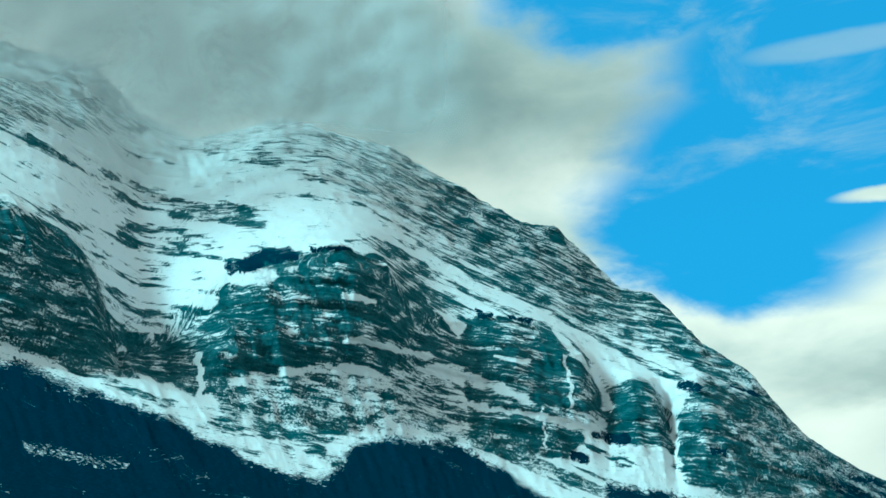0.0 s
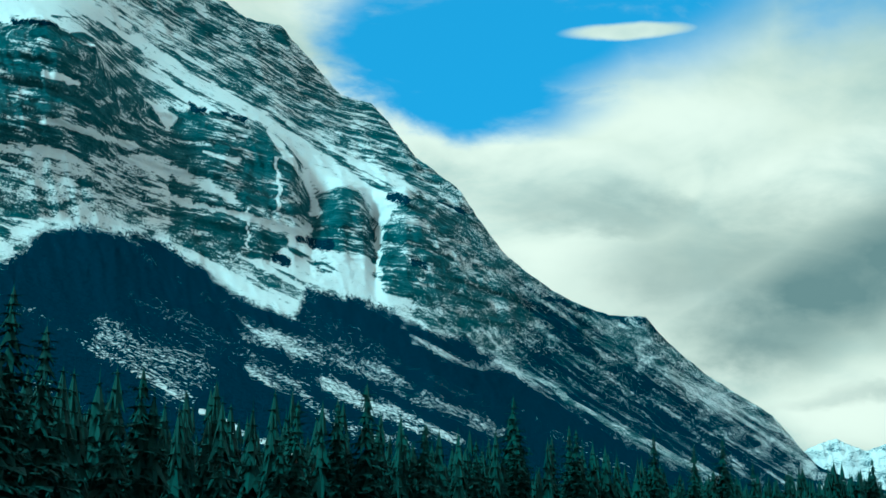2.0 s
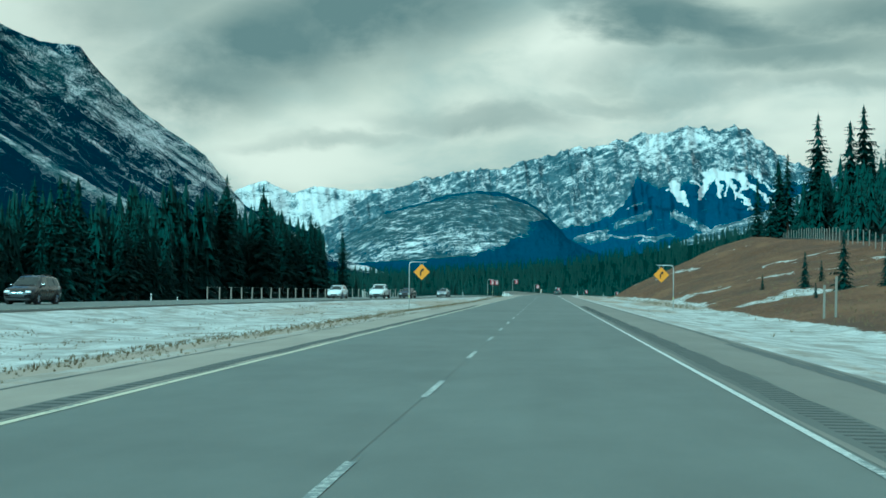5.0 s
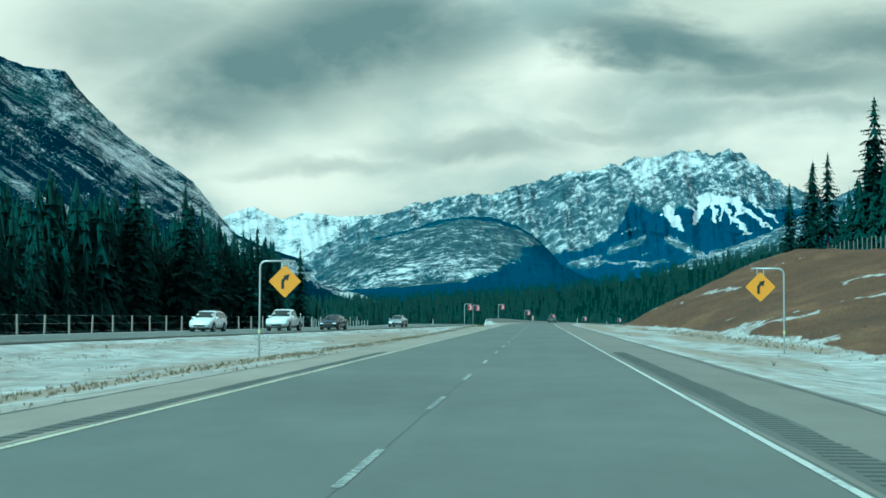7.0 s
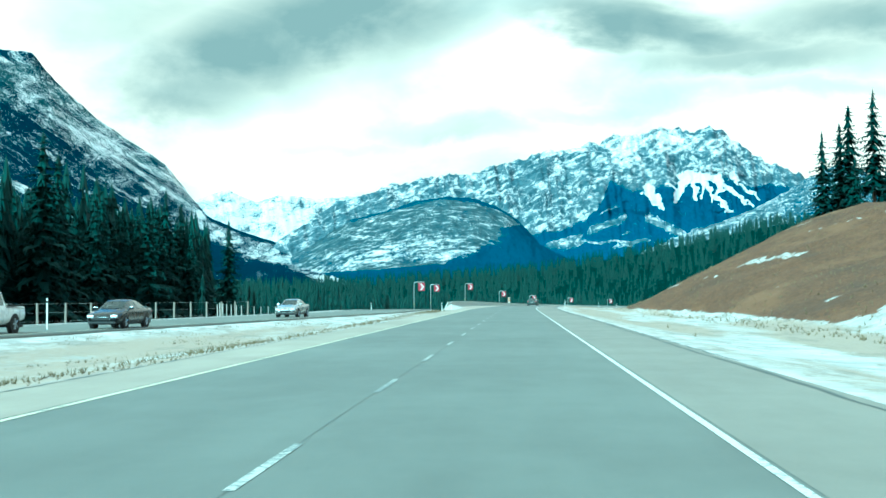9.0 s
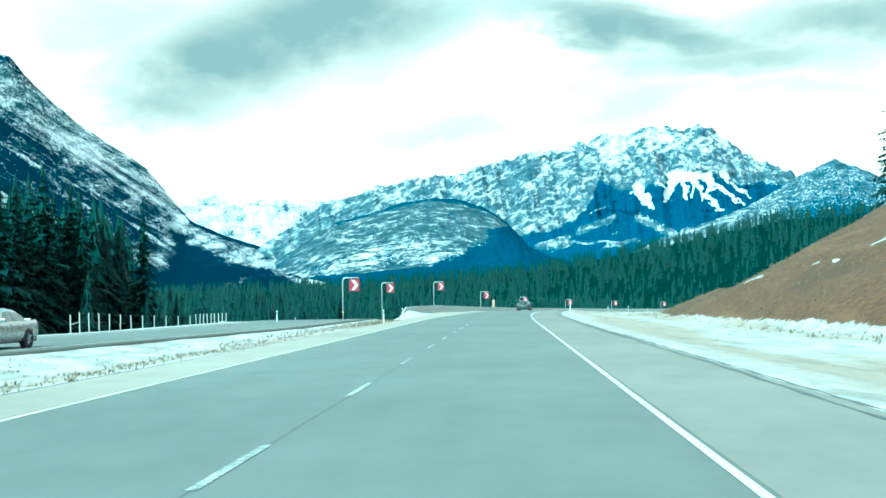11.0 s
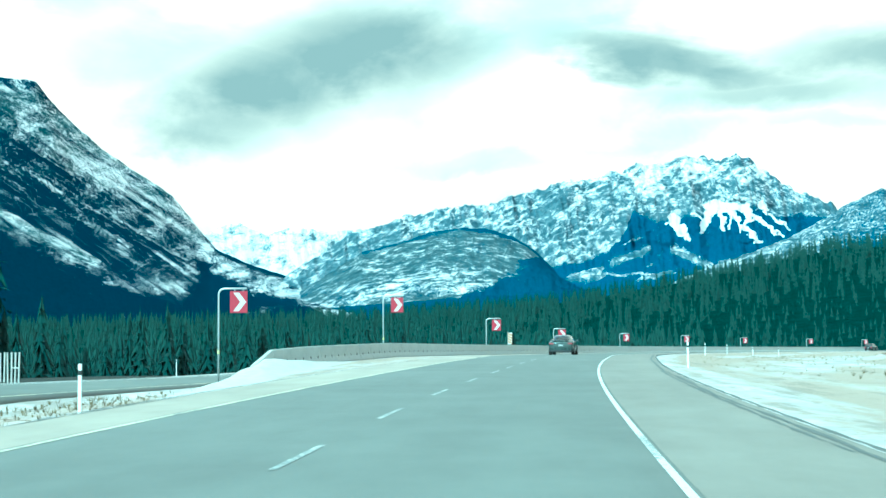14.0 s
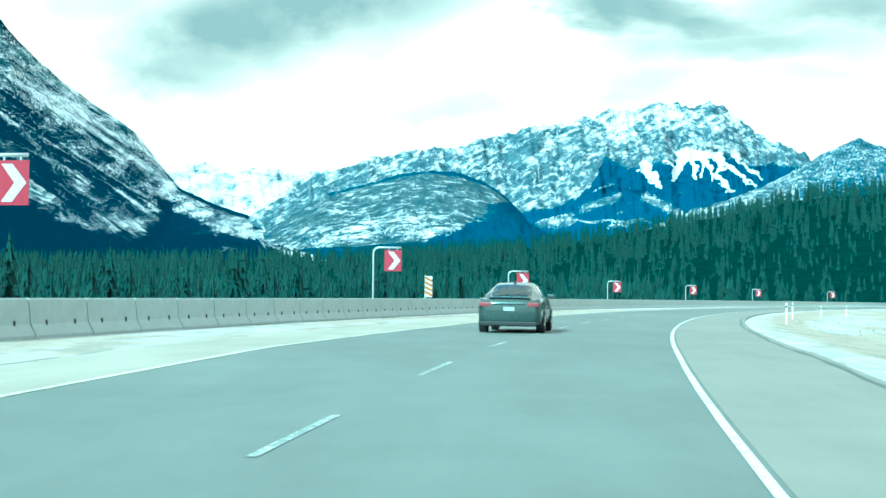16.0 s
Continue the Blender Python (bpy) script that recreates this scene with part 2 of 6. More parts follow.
def asphalt_material(name, tone):
    m, n, shader = material(name)
    where = world_place(n)
    broad = n.noise(where, 0.10, 5, 0.6)
    along_ = n.noise(n.scaled(where, 0.9, 0.05, 1), 1.0, 4)
    blotch = n.noise(n.scaled(where, 1.0, 0.45, 1), 0.9, 5, 0.62)
    grain = n.noise(where, 34.0, 3, 0.7)
    value = n.math("ADD", n.math("ADD", n.math("MULTIPLY", broad, 0.40), n.math("MULTIPLY", blotch, 0.30)), n.math("ADD", n.math("MULTIPLY", along_, 0.15), n.math("MULTIPLY", grain, 0.15)))
    n.put(shader.inputs["Base Color"], n.mix(n.step(value, 0.34, 0.66), tuple(c * 0.82 for c in tone), tuple(c * 1.18 for c in tone)))
    shader.inputs["Roughness"].default_value = 0.72
    relief(n, shader, grain, 0.35, 0.01)
    return m


def worn_paint(name, colour, wear):
    """Road paint, rubbed through to the asphalt in specks and streaks."""
    m, n, shader = material(name)
    where = world_place(n)
    chips = n.noise(where, 9.0, 6, 0.72)
    broad = n.noise(n.scaled(where, 2.0, 0.3, 1), 1.0, 4)
    bare = n.step(n.math("ADD", n.math("MULTIPLY", chips, 0.6), n.math("MULTIPLY", broad, 0.4)), 0.72 - 0.5 * wear, 0.82 - 0.5 * wear)
    n.put(shader.inputs["Base Color"], n.mix(bare, colour, (0.19, 0.205, 0.20)))
    shader.inputs["Roughness"].default_value = 0.65
    return m


def ground_material():
    """Trodden snow, with brown grass and gravel where the layers of the sheet say so."""
    m, n, shader = material("ground")
    where = world_place(n)
    broad = n.noise(where, 0.5, 5)
    tuft = n.noise(where, 2.6, 6, 0.65)
    grain = n.noise(where, 16.0, 4, 0.6)
    snow = n.mix(n.step(broad, 0.35, 0.65), (0.37, 0.355, 0.34), (0.60, 0.585, 0.57))
    grass = n.mix(n.step(tuft, 0.35, 0.65), (0.044, 0.020, 0.007), (0.122, 0.058, 0.020))
    grass = n.mix(n.step(grain, 0.5, 0.75), grass, (0.165, 0.084, 0.034))
    hue = n.noise(n.scaled(where, 1.0, 0.35, 1.6), 0.16, 4, 0.6)
    grass = n.mix(n.step(hue, 0.50, 0.68), grass, (0.145, 0.076, 0.031))
    grass = n.mix(n.step(hue, 0.48, 0.30), grass, (0.060, 0.032, 0.014))
    gravel = n.mix(grain, (0.25, 0.20, 0.15), (0.42, 0.355, 0.295))
    # near-black ground wherever the forest layer is set
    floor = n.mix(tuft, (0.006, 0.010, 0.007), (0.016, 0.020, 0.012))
    wobble = n.math("MULTIPLY", n.math("SUBTRACT", n.math("ADD", n.math("MULTIPLY", tuft, 0.6), n.math("MULTIPLY", broad, 0.4)), 0.5), 1.5)
    to_grass = n.step(n.math("ADD", attribute(n, "grass"), wobble), 0.44, 0.56)
    to_gravel = n.step(n.math("ADD", attribute(n, "gravel"), n.math("MULTIPLY", wobble, 0.7)), 0.30, 0.70)
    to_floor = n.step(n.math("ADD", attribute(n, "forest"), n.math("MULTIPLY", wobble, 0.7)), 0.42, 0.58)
    # stubble poking through the snow
    stub = n.math("MULTIPLY", n.step(n.noise(where, 1.9, 6, 0.72), 0.565, 0.65), 0.75)
    colour = n.mix(stub, snow, (0.19, 0.15, 0.10))
    colour = n.mix(to_gravel, colour, gravel)
    # dirty smears across both, with the shade of ruts painted in
    smear_rut_shade = n.noise(n.scaled(where, 1.0, 0.22, 1.0), 0.9, 6, 0.68)
    colour = n.mix(n.math("MULTIPLY", n.step(smear_rut_shade, 0.50, 0.61), 0.60), colour, (0.22, 0.19, 0.155))
    colour = n.mix(to_grass, colour, grass)
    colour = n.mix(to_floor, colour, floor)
    n.put(shader.inputs["Base Color"], colour)
    shader.inputs["Roughness"].default_value = 0.85
    relief(n, shader, n.math("ADD", tuft, n.math("MULTIPLY", grain, 0.4)), 0.6, 0.12)
    return m


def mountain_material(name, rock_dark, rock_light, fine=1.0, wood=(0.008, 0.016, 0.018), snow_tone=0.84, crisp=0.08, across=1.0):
    """Banded limestone, snow on its ledges, and dark woods, as the layers of the mesh say; any haze comes in with the
    tones given.
    """
    m, n, shader = material(name)
    where = world_place(n)
    split = n.add("ShaderNodeSeparateXYZ")
    n.put(split.inputs[0], where)

    def beds(flat, high):
        """Noise drawn out along the bedding."""
        at = n.add("ShaderNodeCombineXYZ")
        n.put(at.inputs[0], n.math("MULTIPLY", split.outputs[0], flat * fine * across))
        n.put(at.inputs[1], n.math("MULTIPLY", split.outputs[1], flat * fine * across))
        n.put(at.inputs[2], n.math("MULTIPLY", attribute(n, "bed"), high * fine))
        return at.outputs[0]

    strata = n.noise(beds(0.0030, 0.020), 1.0, 8, 0.64, 0.5)
    layers = n.noise(beds(0.0075, 0.055), 1.0, 5, 0.62, 0.4)
    patch = n.noise(where, 0.010 * fine, 9, 0.70)
    speck = n.noise(where, 0.07 * fine, 5, 0.74)
    stand = n.noise(n.scaled(where, 0.060 * fine, 0.060 * fine, 0.017 * fine), 1.0, 4, 0.72)
    grain = n.math("ADD", n.math("MULTIPLY", patch, 0.5), n.math("MULTIPLY", speck, 0.5))
    lines = n.math("ADD", n.math("MULTIPLY", strata, 0.55), n.math("MULTIPLY", layers, 0.45))
    bedded = attribute(n, "bedded")
    ledge = n.math("ADD", grain, n.math("MULTIPLY", n.math("SUBTRACT", lines, grain), bedded))
    ledge = n.math("ADD", n.math("MULTIPLY", ledge, 0.80), n.math("MULTIPLY", speck, 0.20))
    lying = n.step(n.math("ADD", attribute(n, "snow"), n.math("MULTIPLY", n.math("SUBTRACT", ledge, 0.5), 3.6)), 0.53 - crisp, 0.53 + crisp)
    rock = n.mix(n.step(lines, 0.38, 0.62), rock_dark, rock_light)
    rock = n.mix(n.step(grain, 0.36, 0.6), tuple(0.62 * c for c in rock_dark), rock)
    snow = n.mix(patch, tuple(snow_tone * c for c in (0.90, 0.93, 0.97)), tuple(snow_tone * c for c in (1.05, 1.02, 1.02)))
    colour = n.mix(lying, rock, snow)
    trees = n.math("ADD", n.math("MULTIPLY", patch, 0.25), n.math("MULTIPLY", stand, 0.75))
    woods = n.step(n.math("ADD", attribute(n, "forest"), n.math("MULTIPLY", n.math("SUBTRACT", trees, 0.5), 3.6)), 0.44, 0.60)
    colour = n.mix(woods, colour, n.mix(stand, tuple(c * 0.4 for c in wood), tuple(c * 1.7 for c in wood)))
    n.put(shader.inputs["Base Color"], colour)
    shader.inputs["Roughness"].default_value = 0.95
    shader.inputs["Specular IOR Level"].default_value = 0.0
    relief(n, shader, n.math("ADD", n.math("MULTIPLY", lines, bedded), n.math("ADD", patch, n.math("MULTIPLY", speck, 0.5))), 0.9, 30.0 / fine)
    return m


def foliage_material(name, dark, light):
    m, n, shader = material(name)
    info = n.add("ShaderNodeObjectInfo")
    isle = n.add("ShaderNodeNewGeometry")
    t = n.math("ADD", n.math("MULTIPLY", isle.outputs["Random Per Island"], 0.5), n.math("ADD", n.math("MULTIPLY", info.outputs["Random"], 0.3), n.math("MULTIPLY", n.noise(world_place(n), 0.6, 4), 0.4)))
    n.put(shader.inputs["Base Color"], n.mix(n.math("MULTIPLY", t, 0.9, clamp=True), dark, light))
    shader.inputs["Roughness"].default_value = 0.8
    shader.inputs["Specular IOR Level"].default_value = 0.2
    # fine needles scatter light like a rounded mass, not like flat blades
    lean = n.add("ShaderNodeVectorMath", "MULTIPLY_ADD")
    n.put(lean.inputs[0], isle.outputs["Normal"])
    lean.inputs[1].default_value, lean.inputs[2].default_value = (0.5, 0.5, 0.5), (0, 0, 0.5)
    unit = n.add("ShaderNodeVectorMath", "NORMALIZE")
    n.put(unit.inputs[0], lean.outputs[0])
    n.put(shader.inputs["Normal"], unit.outputs[0])
    return m


ASPHALT = asphalt_material("asphalt", (0.136, 0.143, 0.131))
SHOULDER = asphalt_material("shoulder_asphalt", (0.140, 0.148, 0.132))
SALTED = asphalt_material("salted_shoulder", (0.312, 0.276, 0.230))
SALTED_DARK = asphalt_material("worn_shoulder", (0.196, 0.182, 0.158))
GROUND = ground_material()
WHITE_LINE = worn_paint("white_road_paint", (0.60, 0.59, 0.56), 0.40)
DASH_LINE = worn_paint("worn_white_road_paint", (0.50, 0.50, 0.47), 0.58)
YELLOW_LINE = worn_paint("yellow_road_paint", (0.60, 0.56, 0.42), 0.44)
GROOVE = plain("rumble_groove", (0.062, 0.064, 0.060), 0.85)
OILY = asphalt_material("stained_asphalt", (0.110, 0.114, 0.104))
SEAM = plain("worn_joint", (0.108, 0.114, 0.104), 0.7)
CRACK = plain("crack_sealer", (0.075, 0.085, 0.083), 0.6)
CONCRETE = plain("concrete", (0.43, 0.45, 0.42), 0.85, vary=0.18, scale=2.5, bump=0.25)
STEEL = plain("galvanised_steel", (0.52, 0.54, 0.55), 0.45, 0.7, vary=0.1)
WOOD_POST = plain("weathered_wood", (0.24, 0.22, 0.19), 0.85, vary=0.2, scale=8)
NEEDLE = foliage_material("spruce_needles", (0.006, 0.021, 0.020), (0.021, 0.058, 0.048))
NEEDLE_FAR = foliage_material("wood_needles", (0.006, 0.026, 0.026), (0.025, 0.054, 0.042))
BARK = plain("bark", (0.075, 0.058, 0.045), 0.9, vary=0.3, scale=10, bump=0.4)
# blue distance haze is painted into rock and wood tones of these three mountains
LEFT_HAZED_ROCK = mountain_material("left_mountain", (0.034, 0.088, 0.105), (0.105, 0.195, 0.220), 2.8, (0.003, 0.025, 0.048), 0.84, 0.075)
FRONT_HAZED_ROCK = mountain_material("front_mountain", (0.070, 0.125, 0.165), (0.20, 0.255, 0.295), 4.0, (0.004, 0.064, 0.125), 0.80, 0.09, 1.6)
DOME_HAZED_ROCK = mountain_material("dome_hill", (0.052, 0.092, 0.115), (0.165, 0.205, 0.225), 5.4, (0.004, 0.050, 0.095), 0.78, 0.10, 1.3)
HILL_WOODS = mountain_material("hill_woods", (0.10, 0.105, 0.10), (0.2, 0.2, 0.19), 2.0, (0.010, 0.036, 0.032))

# ---------------------------------------------------------------- the road's line
BEND_START, BEND_EASE, BEND_RADIUS = 254.0, 83.0, 540.0
LINE_S = np.arange(-5000.0, 1301.0, 1.0)
_bend = np.clip((LINE_S - BEND_START) / BEND_EASE, 0, 1) / BEND_RADIUS
LINE_TURN = np.concatenate([[0], np.cumsum((_bend[1:] + _bend[:-1]) / 2)])
LINE_X = np.concatenate([[0], np.cumsum(np.sin((LINE_TURN[1:] + LINE_TURN[:-1]) / 2))])
LINE_Y = -5000 + np.concatenate([[0], np.cumsum(np.cos((LINE_TURN[1:] + LINE_TURN[:-1]) / 2))])


def road_point(s, u):
    """The place s metres along the road and u metres to the right of its lane line."""
    a = float(np.interp(s, LINE_S, LINE_TURN))
    return float(np.interp(s, LINE_S, LINE_X)) + u * math.cos(a), float(np.interp(s, LINE_S, LINE_Y)) - u * math.sin(a)


def road_turn(s):
    """The heading at s, in degrees to the left."""
    return -math.degrees(float(np.interp(s, LINE_S, LINE_TURN)))


def along_across(x, y):
    """s and u of places."""
    x, y = np.asarray(x, float), np.asarray(y, float)
    s = np.minimum(y + 0 * x, 1000)
    for _ in range(14):
        a = np.interp(s, LINE_S, LINE_TURN)
        off = (x - np.interp(s, LINE_S, LINE_X)) * np.sin(a) + (y - np.interp(s, LINE_S, LINE_Y)) * np.cos(a)
        s = np.clip(s + 0.7 * np.clip(off, -200, 200), -4990, 1000)
    a = np.interp(s, LINE_S, LINE_TURN)
    u = (x - np.interp(s, LINE_S, LINE_X)) * np.cos(a) - (y - np.interp(s, LINE_S, LINE_Y)) * np.sin(a)
    return s, u


def road_z(s):
    s = np.asarray(s, float)
    return -0.0135 * np.clip(s - 352, 0, 400)


def other_road(s):
    """u of the middle of the other carriageway, and its height."""
    u = np.interp(s, [-200, 90, 180, 260, 300, 420, 900], [-27, -27, -22.5, -15.6, -15.6, -20, -22])
    z = np.interp(s, [-200, 40, 100, 180, 300, 350, 900], [0.3, 0.3, 0.2, 0.0, -0.1, -1.2, -8])
    return u, z


ROAD_L, ROAD_R = -5.9, 6.9
OTHER_HALF = 5.3


BANK_WIDE = 31.0


def bank_toe(s):
    return 14.8 + 4.2 * smooth(s, 105, 165) * (1 - smooth(s, 225, 282)) + 0.3 * np.sin(s * 0.09)


def bank_share(s, u):
    """How far a place lies up the cut slope, and how much of the slope is left there: it ends on a slant."""
    up = (u - bank_toe(s)) / BANK_WIDE
    stop = 283 + 40 * np.clip(up, 0, 1.4)
    return up, smooth(s, 5, 40) * (1 - smooth(s, stop - 16, stop + 26))


def knoll(s, u):
    """The low grassy tongue in which the bank runs out inside the bend."""
    out = u - 15.6 - 5.0 * smooth(s, 300, 365)
    return np.clip(0.36 * out, 0, 2.4) * smooth(s, 268, 300) * (1 - smooth(s, 350, 388)) * (1 - smooth(out, 16, 30))


def bank_crest(s):
    return np.interp(s, [5, 60, 120, 178, 240, 290, 340], [0.3, 3.4, 5.8, 8.0, 11.2, 13.6, 14.5])


def ground_height(x, y):
    s, u = along_across(x, y)
    zr = road_z(s)
    uo, zo = other_road(s)
    near, far_ = uo + OTHER_HALF, uo - OTHER_HALF
    # our road, with a shallow median between it and the other
    z = zr - 0.06
    # the shoulder stays level as far as the barrier
    level_to = ROAD_L - 5.0 * smooth(s, 303, 330)
    width = np.maximum(level_to - near, 0.5)
    mid = np.clip((level_to - u) / width, 0, 1)
    dip = np.minimum(0.05 * width, 0.55) * np.sin(np.pi * mid) ** 1.0
    median = zr * (1 - mid) + zo * mid - 0.06 - dip + 0.10 * (fbm(x * 0.7, y * 0.7, 4, 3) - 0.5) * np.sin(np.pi * mid)
    z = np.where((u < ROAD_L) & (u > near), median, z)
    z = np.where(u <= near, zo - 0.06, z)
    beyond = np.clip(far_ - 2.0 - u, 0, None)
    z = z - 2.2 * smooth(beyond, 0, 14) - 4.0 * smooth(beyond, 20, 120) * smooth(s, 250, 420)
    # the verge on the right, and the cut bank beside it
    verge = np.clip(u - ROAD_R, 0, None)
    z = z - 0.35 * smooth(verge, 0.4, 4.5) + 0.08 * (fbm(x * 0.8, y * 0.8, 4, 9) - 0.5) * smooth(verge, 0.2, 2)
    up, left = bank_share(s, u)
    rough = fbm(x * 0.12, y * 0.12, 4, 21) - 0.5
    rills = ridged(s * 0.10 + u * 0.05, u * 0.03, 3, 27) - 0.5
    rise = np.clip(up, 0, 1) + 0.05 * smooth(up, 0, 0.2) * (1 - smooth(up, 0.8, 1.0)) - 0.03 * (1 - smooth(np.abs(up), 0, 0.06))
    bank = bank_crest(s) * rise * left * (1 + 0.10 * rough) + left * smooth(up, 0.0, 0.08) * (0.35 * (fbm(x * 0.5, y * 0.5, 4, 5) - 0.5) + 0.5 * rills * (1 - smooth(up, 0.8, 1.0)))
    # the wooded hill above the bank
    hill = 17.0 * smooth(x, 44, 70) * smooth(y, 170, 290) * (1 - smooth(y - 0.9 * (x - 60), 395, 450))
    z = z + np.maximum.reduce([bank, hill, knoll(s, u) * (1 + 0.3 * rough)])
    # the flat beyond the oncoming carriageway lies a little higher round the paddock
    z = z + 1.3 * smooth(-u, 32, 40) * (1 - smooth(-u, 70, 95)) * smooth(s, 295, 318) * (1 - smooth(s, 392, 420))
    # beyond the bend the land falls to the valley
    drop = smooth(s, 420, 900)
    z = z - 5.0 * drop * smooth(np.abs(u), 12, 60)
    return z


# ---------------------------------------------------------------- ground and roads
def spaced(*stretches):
    values = []
    for a, b, step in stretches:
        values += list(np.arange(a, b, step))
    return np.array(values + [stretches[-1][1]])


def build_ground():
    xs = spaced((-4800, -600, 300), (-600, -120, 30), (-120, -45, 5), (-45, 45, 0.8), (45, 69, 1.5), (69, 120, 4), (120, 600, 30), (600, 4800, 300))
    ys = spaced((-4800, -300, 400), (-300, -90, 15), (-90, 420, 2.0), (420, 620, 5), (620, 1200, 30), (1200, 4800, 300))
    X, Y = np.meshgrid(xs, ys)
    Z = ground_height(X, Y)
    s, u = along_across(X, Y)
    uo, zo = other_road(s)
    near, far_ = uo + OTHER_HALF, uo - OTHER_HALF
    up, left = bank_share(s, u)
    bank = np.maximum(smooth(up, 0.02, 0.06) * smooth(left, 0.10, 0.34), smooth(knoll(s, u), 0.15, 0.6))
    patches = fbm(u * 0.22 + s * 0.10, s * 0.035 - u * 0.09, 5, 40)
    low = 1 - smooth(up, 0.12, 0.35)
    grass = bank * (1.15 - 0.80 * smooth(patches, 0.60, 0.66) * low - 0.75 * smooth(patches, 0.66, 0.71) * (1 - smooth(up, 0.8, 1.0)))
    # dead grass along the edge of the median
    strip = np.exp(-((u + 8.9 - 0.4 * np.sin(s * 0.05)) / 1.15) ** 2) * (0.85 - 0.30 * smooth(s, 110, 180)) * (s < 320)
    tuft = np.exp(-((u + 11.0) / 1.8) ** 2 - ((s - 8) / 7.0) ** 2) * 0.95
    end = np.exp(-((u + 9.0) / 2.2) ** 2 - ((s - 288) / 9.0) ** 2) * 0.75
    fringe = 0.55 * smooth(-u, 7.0, 8.0) * (1 - smooth(-u, 9.5, 10.8)) * smooth(s, 195, 225) * (1 - smooth(s, 294, 302)) * (0.75 + 0.9 * (fbm(u * 0.5, s * 0.05, 3, 47) - 0.5))
    grass = np.maximum.reduce([grass, tuft, 0.72 * end, 0.8 * fringe, 0.25 * strip])
    # pale gravel and dry stubble show through on the verge and inside the bend
    drift = fbm(u * 0.35, s * 0.035, 4, 44)
    verge = smooth(u, 7.2, 9.0) * (1 - bank) * smooth(s, 60, 130) * (0.50 + 0.2 * smooth(s, 170, 230) + 1.6 * (drift - 0.5))
    inside = smooth(u, 7.6, 9.0) * smooth(s, 270, 310) * (1 - smooth(u, 70, 120)) * (0.42 + 2.6 * (drift - 0.5) + 1.2 * (fbm(u * 0.09, s * 0.02, 3, 52) - 0.5))
    middle = smooth(-u, 6.5, 8) * smooth(u - near, 0.2, 1.5) * smooth(s, 40, 130) * (0.48 + 1.4 * (drift - 0.5))
    gravel = np.maximum.reduce([np.exp(-((u - ROAD_L + 1.0) / 1.1) ** 2) * 0.62, np.exp(-((u - ROAD_R - 0.7) / 0.7) ** 2) * 0.55, verge, inside, middle, strip * 1.1, smooth(-u, 5.5, 6.2) * (1 - smooth(-u, 10.6, 11.4)) * smooth(s, 312, 335) * (0.30 + 1.6 * (drift - 0.5))])
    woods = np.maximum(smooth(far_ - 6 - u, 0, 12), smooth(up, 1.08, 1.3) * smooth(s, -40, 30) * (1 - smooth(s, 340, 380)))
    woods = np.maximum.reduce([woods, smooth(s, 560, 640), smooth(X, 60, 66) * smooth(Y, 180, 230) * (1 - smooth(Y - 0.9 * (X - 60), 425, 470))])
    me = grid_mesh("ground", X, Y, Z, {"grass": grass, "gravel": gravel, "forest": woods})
    me.materials.append(GROUND)
    tagged(new("ground", me), "snowy verge, median and brown grassy bank beside the highway", "ground", kind="structure")


def ribbon(name, stations, edge_l, edge_r, lift, mat, other=False, thick=0.0):
    """A strip of surface along the road."""
    S = np.asarray(stations, float)
    rows = []
    for s in S:
        l, r = edge_l(s), edge_r(s)
        us = [l, l + (r - l) * 0.25, (l + r) / 2, l + (r - l) * 0.75, r]
        z = float(other_road(s)[1] if other else road_z(s)) + lift
        row = [(*road_point(s, u), z) for u in us]
        if thick:
            row = [(row[0][0], row[0][1], z - thick)] + row + [(row[-1][0], row[-1][1], z - thick)]
        rows.append(row)
    A = np.array(rows)
    me = grid_mesh(name, A[..., 0], A[..., 1], A[..., 2])
    me.materials.append(mat)
    return new(name, me)


STATIONS = np.concatenate([np.arange(-300, 252, 6.0), np.arange(252, 760, 4.0)])
build_ground()
road = tagged(ribbon("road", STATIONS, lambda s: ROAD_L, lambda s: ROAD_R, 0.0, ASPHALT, thick=0.12), "grey asphalt carriageway of a divided highway", "road", kind="structure")
other = tagged(ribbon("road", STATIONS, lambda s: other_road(s)[0] - OTHER_HALF, lambda s: other_road(s)[0] + OTHER_HALF, 0.0, SHOULDER, other=True, thick=0.12), "oncoming grey asphalt carriageway beyond the median", "road", kind="structure")
for name, u, w, mat, other_side in (("edge_line", -3.95, 0.12, YELLOW_LINE, False), ("edge_line", 4.22, 0.095, WHITE_LINE, False)):
    line = ribbon(name, STATIONS, lambda s: u - w / 2 + (0.3 if u < 0 else 0.0) * float(smooth(np.array(s), 285, 325)), lambda s: u + w / 2 + (0.3 if u < 0 else 0.0) * float(smooth(np.array(s), 285, 325)), 0.006, mat)
    line.parent = road
for off, mat in ((4.0, YELLOW_LINE), (-3.9, WHITE_LINE)):
    line = ribbon("edge_line", STATIONS, lambda s: other_road(s)[0] + off - 0.08, lambda s: other_road(s)[0] + off + 0.08, 0.006, mat, other=True)
    line.parent = other


